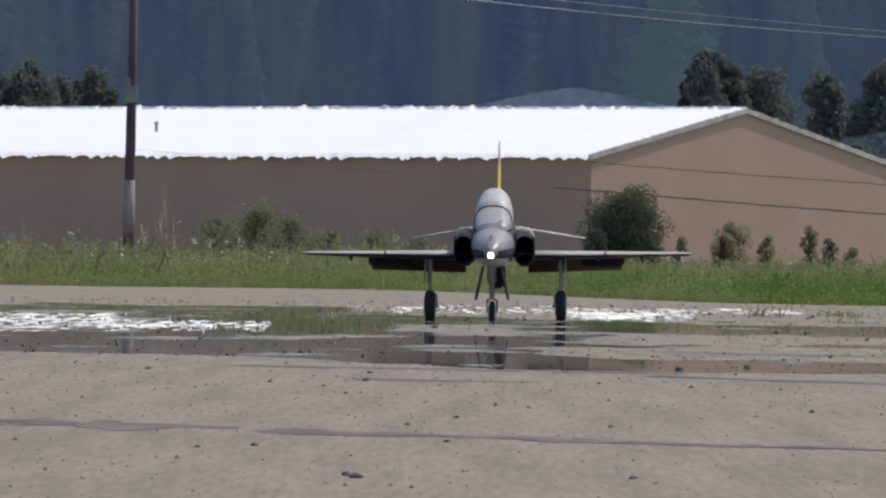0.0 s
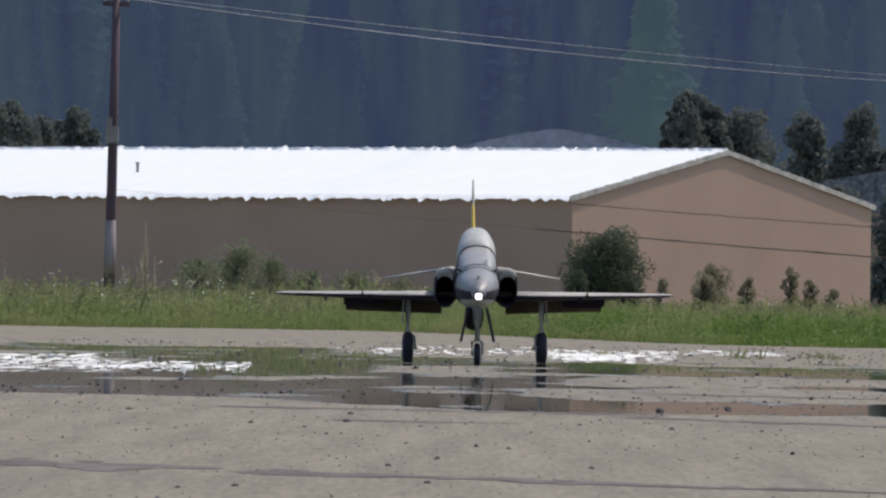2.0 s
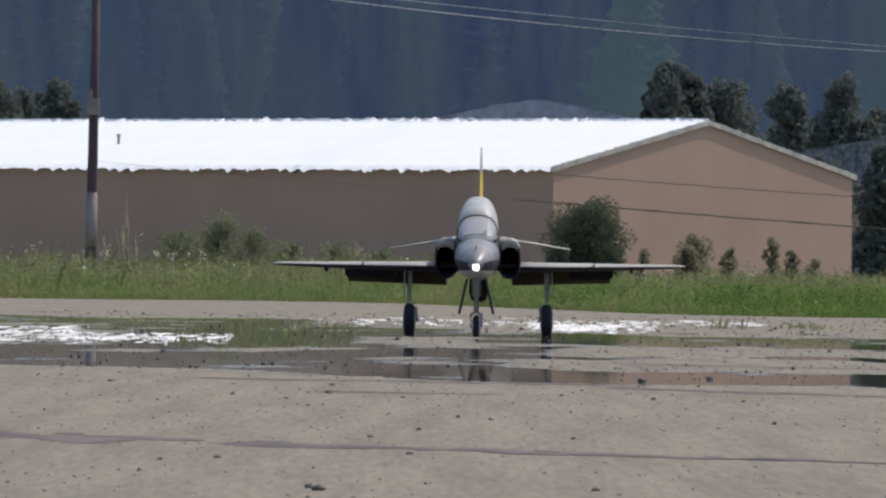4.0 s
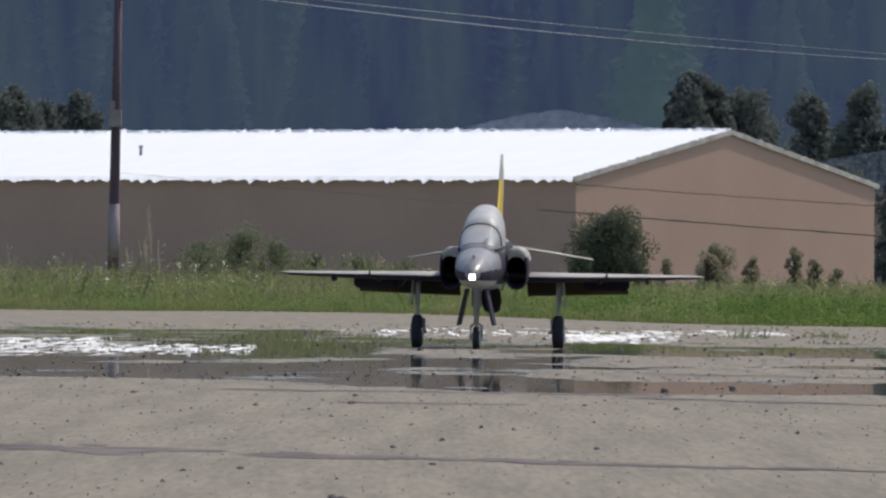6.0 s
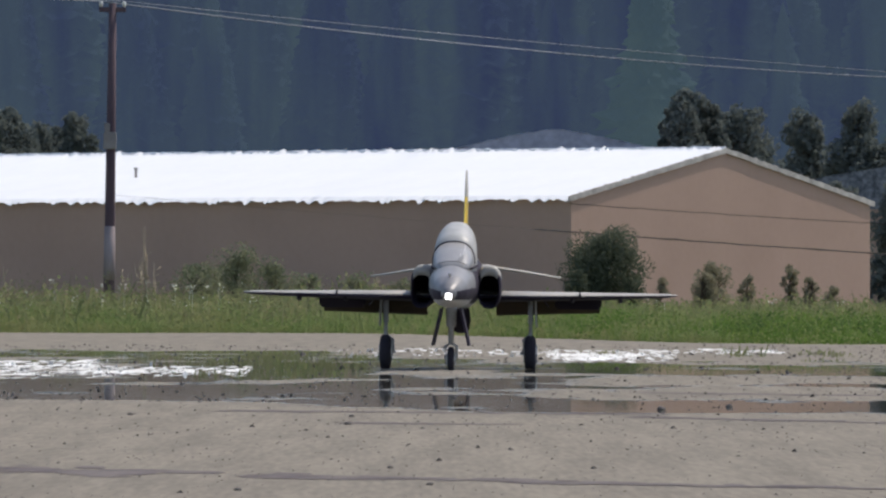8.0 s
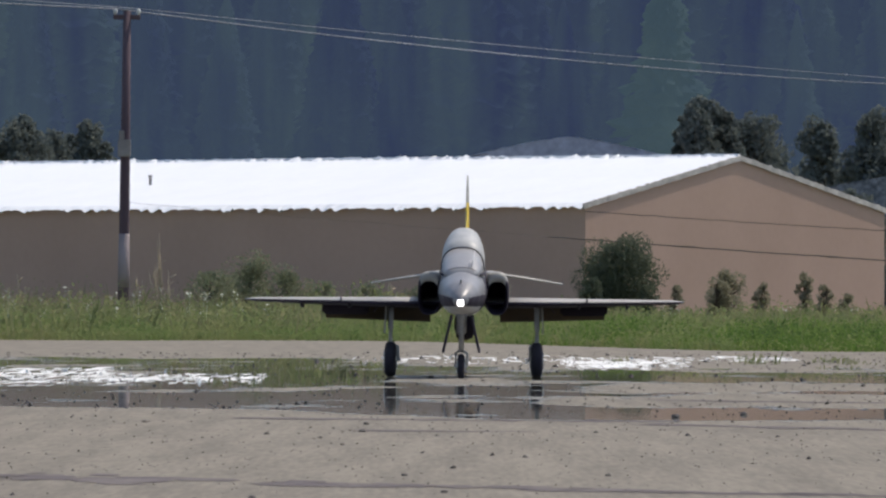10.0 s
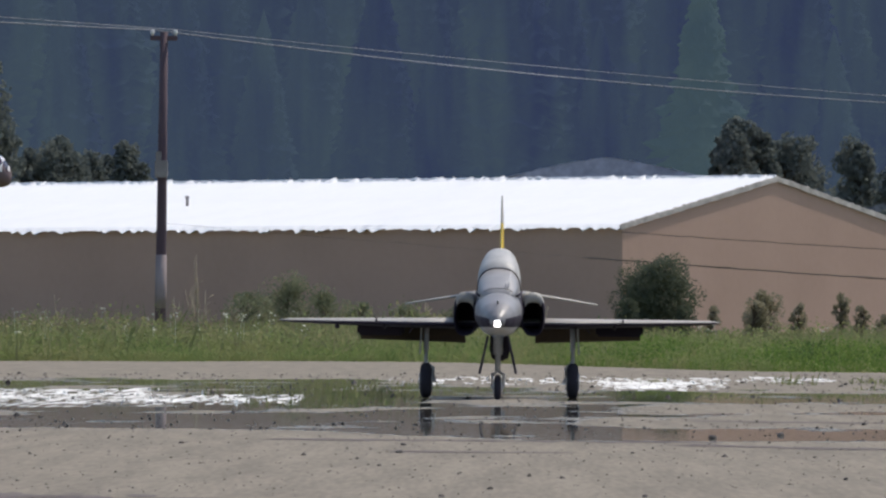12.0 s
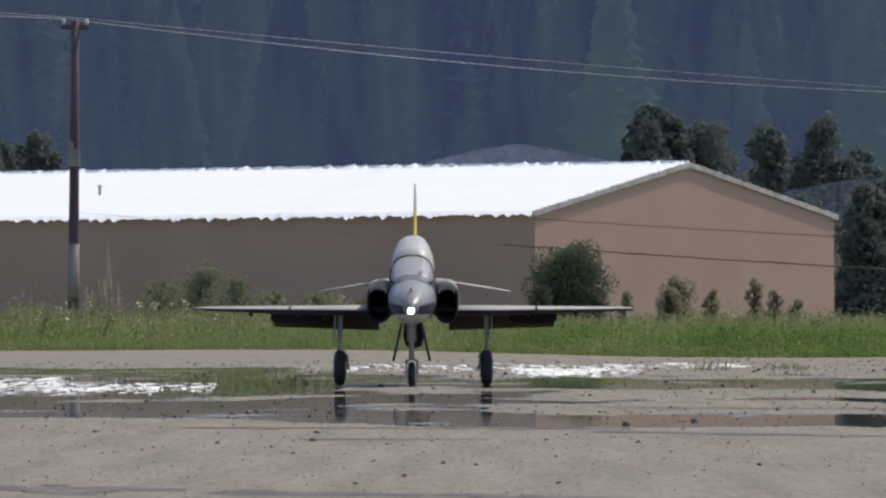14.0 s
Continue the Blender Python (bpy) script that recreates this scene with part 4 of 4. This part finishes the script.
        tube(bm, [(s * 0.100, -0.99, 0.548), (s * 0.113, -0.86, 0.556), (s * 0.1185, -0.73, 0.562), (s * 0.121, -0.45, 0.572), (s * 0.114, -0.22, 0.576), (s * 0.098, -0.03, 0.578)], 0.006, 8)
        part("canopy_sill", bm, M_BLACK, can, "dark canopy sill")
    # nose light and probe
    bm = bmesh.new()
    box(bm, (-0.016, -1.462, 0.384), (0.016, -1.42, 0.416), 0.003)
    part("landing_light", bm, M_LIGHT, jet, "bright landing light in the nose tip")
    bm = bmesh.new()
    tube(bm, [(0, -1.30, 0.505), (0, -1.33, 0.52), (0, -1.38, 0.522)], [0.006, 0.005, 0.003], 8)
    part("air_probe", bm, M_METAL, jet)
    # air intakes
    for s in (-1, 1):
        bm = bmesh.new()
        rings = loft(bm, [(-0.48, s * 0.182, 0.448, 0.060, 0.114), (-0.30, s * 0.180, 0.454, 0.066, 0.118), (0.1, s * 0.165, 0.468, 0.070, 0.105), (0.5, s * 0.13, 0.48, 0.06, 0.1), (0.9, s * 0.09, 0.49, 0.03, 0.06)], 26, 2.6, caps=False)
        bm.faces.new(rings[-1])
        inner = loft(bm, [(-0.482, s * 0.182, 0.428, 0.055, 0.088), (-0.20, s * 0.172, 0.465, 0.050, 0.08), (0.0, s * 0.15, 0.475, 0.04, 0.07)], 26, 2.6, caps=False)
        cap = bm.faces.new(inner[-1])
        for f in bm.faces:
            if all(v in {w for r in inner for w in r} for v in f.verts):
                f.material_index = 1
        for f in bm.faces:
            if f.material_index == 0 and f.calc_center_median().z < 0.508:
                f.material_index = 2
        for k in range(26):
            bm.faces.new((rings[0][k], rings[0][(k + 1) % 26], inner[0][(k + 1) % 26], inner[0][k])).material_index = 0 if math.sin((k + 0.5) * math.tau / 26) > 0.6 else 2
        part("air_intake", bm, [M_WINGTOP, M_DUCT, M_DUCT], jet, "grey-topped air intake with a black duct")
    # wings
    for s in (-1, 1):
        bm = bmesh.new()
        foil(bm, [(s * 0.12, -0.34, 0.86, 0.396, 0.038), (s * 0.45, -0.14, 0.66, 0.399, 0.032), (s * 0.80, 0.05, 0.47, 0.404, 0.024), (s * 1.13, 0.20, 0.31, 0.411, 0.014), (s * 1.19, 0.25, 0.24, 0.414, 0.005)])
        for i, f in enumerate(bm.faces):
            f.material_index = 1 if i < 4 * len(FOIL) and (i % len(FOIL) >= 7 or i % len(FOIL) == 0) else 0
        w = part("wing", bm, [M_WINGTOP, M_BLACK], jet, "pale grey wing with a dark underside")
        bm = bmesh.new()
        foil(bm, [(s * 0.19, 0, 0.24, 0, 0.010), (s * 0.76, 0.0, 0.20, 0, 0.008)])
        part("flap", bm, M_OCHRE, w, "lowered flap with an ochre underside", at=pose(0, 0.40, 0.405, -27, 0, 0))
        bm = bmesh.new()
        box(bm, (s * 0.52, 0.30, 0.335), (s * 0.775, 0.37, 0.40), 0.012)
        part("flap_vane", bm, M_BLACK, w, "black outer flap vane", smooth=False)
        for x, y in ((0.88, 0.12), (0.62, 0.02)):
            bm = bmesh.new()
            loft(bm, [(y - 0.06, s * x, 0.392, 0.003, 0.003), (y, s * x, 0.384, 0.010, 0.014), (y + 0.2, s * x, 0.384, 0.010, 0.014), (y + 0.32, s * x, 0.386, 0.003, 0.003)], 12, 2)
            part("hinge_fairing", bm, M_BLACK, w)
        bm = bmesh.new()
        foil(bm, [(s * 0.66, -0.05, 0.16, 0.4145, 0.014), (s * 0.668, -0.05, 0.16, 0.4145, 0.014)])
        part("wing_fence", bm, M_BLACK, w)
        # tailplane
        bm = bmesh.new()
        foil(bm, [(s * 0.07, 0.88, 0.34, 0.572, 0.014), (s * 0.30, 0.97, 0.25, 0.543, 0.010), (s * 0.53, 1.08, 0.15, 0.508, 0.006)])
        part("tailplane", bm, M_WINGTOP, jet, "drooping pale grey tailplane")
        # main gear
        bm = bmesh.new()
        tube(bm, [(s * 0.395, 0.02, 0.40), (s * 0.395, 0.02, 0.26), (s * 0.395, 0.02, 0.255), (s * 0.395, 0.0, 0.19)], [0.0155, 0.0145, 0.010, 0.010], 14)
        tube(bm, [(s * 0.395, 0.0, 0.19), (s * 0.357, 0.0, 0.16), (s * 0.357, 0.0, 0.095)], 0.011, 10)
        tube(bm, [(s * 0.34, 0.0, 0.095), (s * 0.43, 0.0, 0.095)], 0.009, 10)
        tube(bm, [(s * 0.395, 0.06, 0.39), (s * 0.395, 0.05, 0.30), (s * 0.395, 0.025, 0.27)], 0.008, 8)
        leg = part("gear_leg", bm, M_LEG, jet, "bare metal oleo leg")
        bm = bmesh.new()
        box(bm, (-0.004, -0.06, -0.15), (0.004, 0.07, 0.03), 0.002)
        part("gear_door", bm, M_WINGTOP, leg, smooth=False, at=pose(s * 0.420, 0.02, 0.385, 0, -s * 3, 0))
        bm = bmesh.new()
        box(bm, (-0.003, -0.05, -0.07), (0.003, 0.05, 0.0), 0.002)
        part("inner_door", bm, M_BLACK, leg, smooth=False, at=pose(s * 0.45, 0.04, 0.405, 0, -s * 35, 0))
        wheel("main_wheel", (s * 0.395, 0.0, 0.095), 0.095, 0.062, jet)
    # fin
    bm = bmesh.new()
    foil(bm, [(0.56, 0.58, 0.66, 0, 0.018), (0.74, 0.76, 0.52, 0, 0.0155), (0.955, 0.945, 0.36, 0, 0.0105), (1.03, 1.0, 0.305, 0, 0.008), (1.105, 1.06, 0.22, 0, 0.005)], upright=True)
    for f in bm.faces:
        f.material_index = 1 if f.calc_center_median().z > 0.955 else 0
    fin = part("fin", bm, [M_YELLOW, M_WINGTOP], jet, "tall yellow fin with a pale grey tip")
    bm = bmesh.new()
    foil(bm, [(0.70, 1.215, 0.12, 0, 0.006), (1.03, 1.265, 0.08, 0, 0.004)], upright=True)
    part("rudder", bm, M_WINGTOP, fin)
    bm = bmesh.new()
    tube(bm, [(0, 1.2, 0.515), (0, 1.28, 0.517), (0, 1.30, 0.517)], [0.082, 0.074, 0.066], 28, caps=False)
    part("exhaust_nozzle", bm, M_METAL, jet, "heat-stained metal exhaust nozzle")
    # nose gear
    bm = bmesh.new()
    tube(bm, [(0, -1.02, 0.40), (0, -1.02, 0.24), (0, -1.02, 0.235), (0, -1.02, 0.15)], [0.031, 0.027, 0.015, 0.015], 14)
    for s in (-1, 1):
        tube(bm, [(0, -1.02, 0.15), (s * 0.030, -1.02, 0.135), (s * 0.030, -1.02, 0.065)], 0.008, 8)
    tube(bm, [(-0.034, -1.02, 0.066), (0.034, -1.02, 0.066)], 0.008, 8)
    tube(bm, [(0, -0.9, 0.38), (0, -1.0, 0.26)], 0.009, 8)
    part("nose_gear_leg", bm, M_LEG, jet, "bare metal nose gear leg")
    wheel("nose_wheel", (0, -1.02, 0.066), 0.066, 0.036, jet)
    for s in (-1, 1):
        bm = bmesh.new()
        box(bm, (-0.006, -0.14, -0.205), (0.006, 0.12, 0.0), 0.002)
        for v in bm.verts:      # bowed outwards towards the foot
            v.co.x += s * 0.15 * max(0.0, -0.12 - v.co.z)
        part("nose_gear_door", bm, M_BLACK, jet, "black nose gear door hanging open", smooth=False, at=pose(s * 0.052, -1.0, 0.338, 0, -s * 9, 0))
    bm = bmesh.new()
    loft(bm, [(0.0, 0, 0.0, 0.03, 0.006), (0.02, 0, -0.012, 0.052, 0.010), (0.12, 0, -0.03, 0.058, 0.012), (0.19, 0, -0.05, 0.045, 0.010), (0.21, 0, -0.055, 0.02, 0.005)], 20, 2.4)
    part("airbrake", bm, M_BLACK, jet, "black ventral airbrake swung down", at=pose(0, 0.25, 0.35, -28, 0, 0))
    for s in (-1, 1):
        bm = bmesh.new()
        foil(bm, [(0.0, 0, 0.22, 0, 0.004), (-0.10, 0.08, 0.12, 0, 0.003)], upright=True)
        part("ventral_strake", bm, M_BLACK, jet, at=pose(s * 0.06, 0.85, 0.42, 0, s * 25, 0))
    return jet


jet = build_jet()

# seconds, nose swing, distance of the wings, tail swing against the nose
TAXI = [(0.0, 85, 54.5, 15), (0.5, 81, 54.4, 10), (1.0, 84, 54.1, 3), (1.5, 90, 53.75, -5), (2.0, 97, 53.4, -12), (2.5, 106, 53.0, -20), (3.0, 117, 52.6, -25), (3.6, 124, 52.2, -11), (4.2, 121, 51.8, 18), (4.9, 106, 51.3, 47),
        (5.5, 90, 50.85, 58), (6.0, 77, 50.5, 51), (6.5, 64, 50.15, 45), (7.0, 51, 49.8, 41), (7.5, 45, 49.5, 35), (8.0, 42, 49.3, 31), (9.0, 39, 49.0, 20), (10.0, 38, 48.8, 11),
        (10.5, 38, 48.75, 9), (11.0, 38, 48.72, 8), (12.0, 38, 48.7, 7), (13.0, 38, 48.7, 7), (14.0, 39, 48.7, 7)]


def motions():
    rows, rolled = [], [0.0]
    for t, an, d, tail in TAXI:
        xn = an * (d - 1.45) / F
        xf = (an + tail) * (d + 1.2) / F
        yaw = math.atan2(xf - xn, 2.65)
        sway = float(np.interp(t, (0, 3, 6, 8, 14), (-0.55, -0.3, 0.25, 0.45, 0.25)))
        sink = float(np.interp(t, (0, 3, 6, 10, 14), (-0.009, -0.007, -0.006, 0.002, 0.003)))     # tyres set slightly low, as the mirage lowers the jet
        rows.append((t, pose(xn + 1.45 * math.sin(yaw), d, sink, 0, sway, -math.degrees(yaw))))
    walk(jet, rows)
    for a, b in zip(rows, rows[1:]):
        rolled.append(rolled[-1] + (b[1].translation - a[1].translation).length)
    times = [r[0] for r in rows]
    for o, at, r in WHEELS:
        turns = []
        for k in range(71):
            t = k * 0.2
            s = float(np.interp(t, times, rolled))
            turns.append((t, Matrix.Translation(at) @ Matrix.Rotation(s / r, 4, "X")))
        walk(o, turns)


motions()
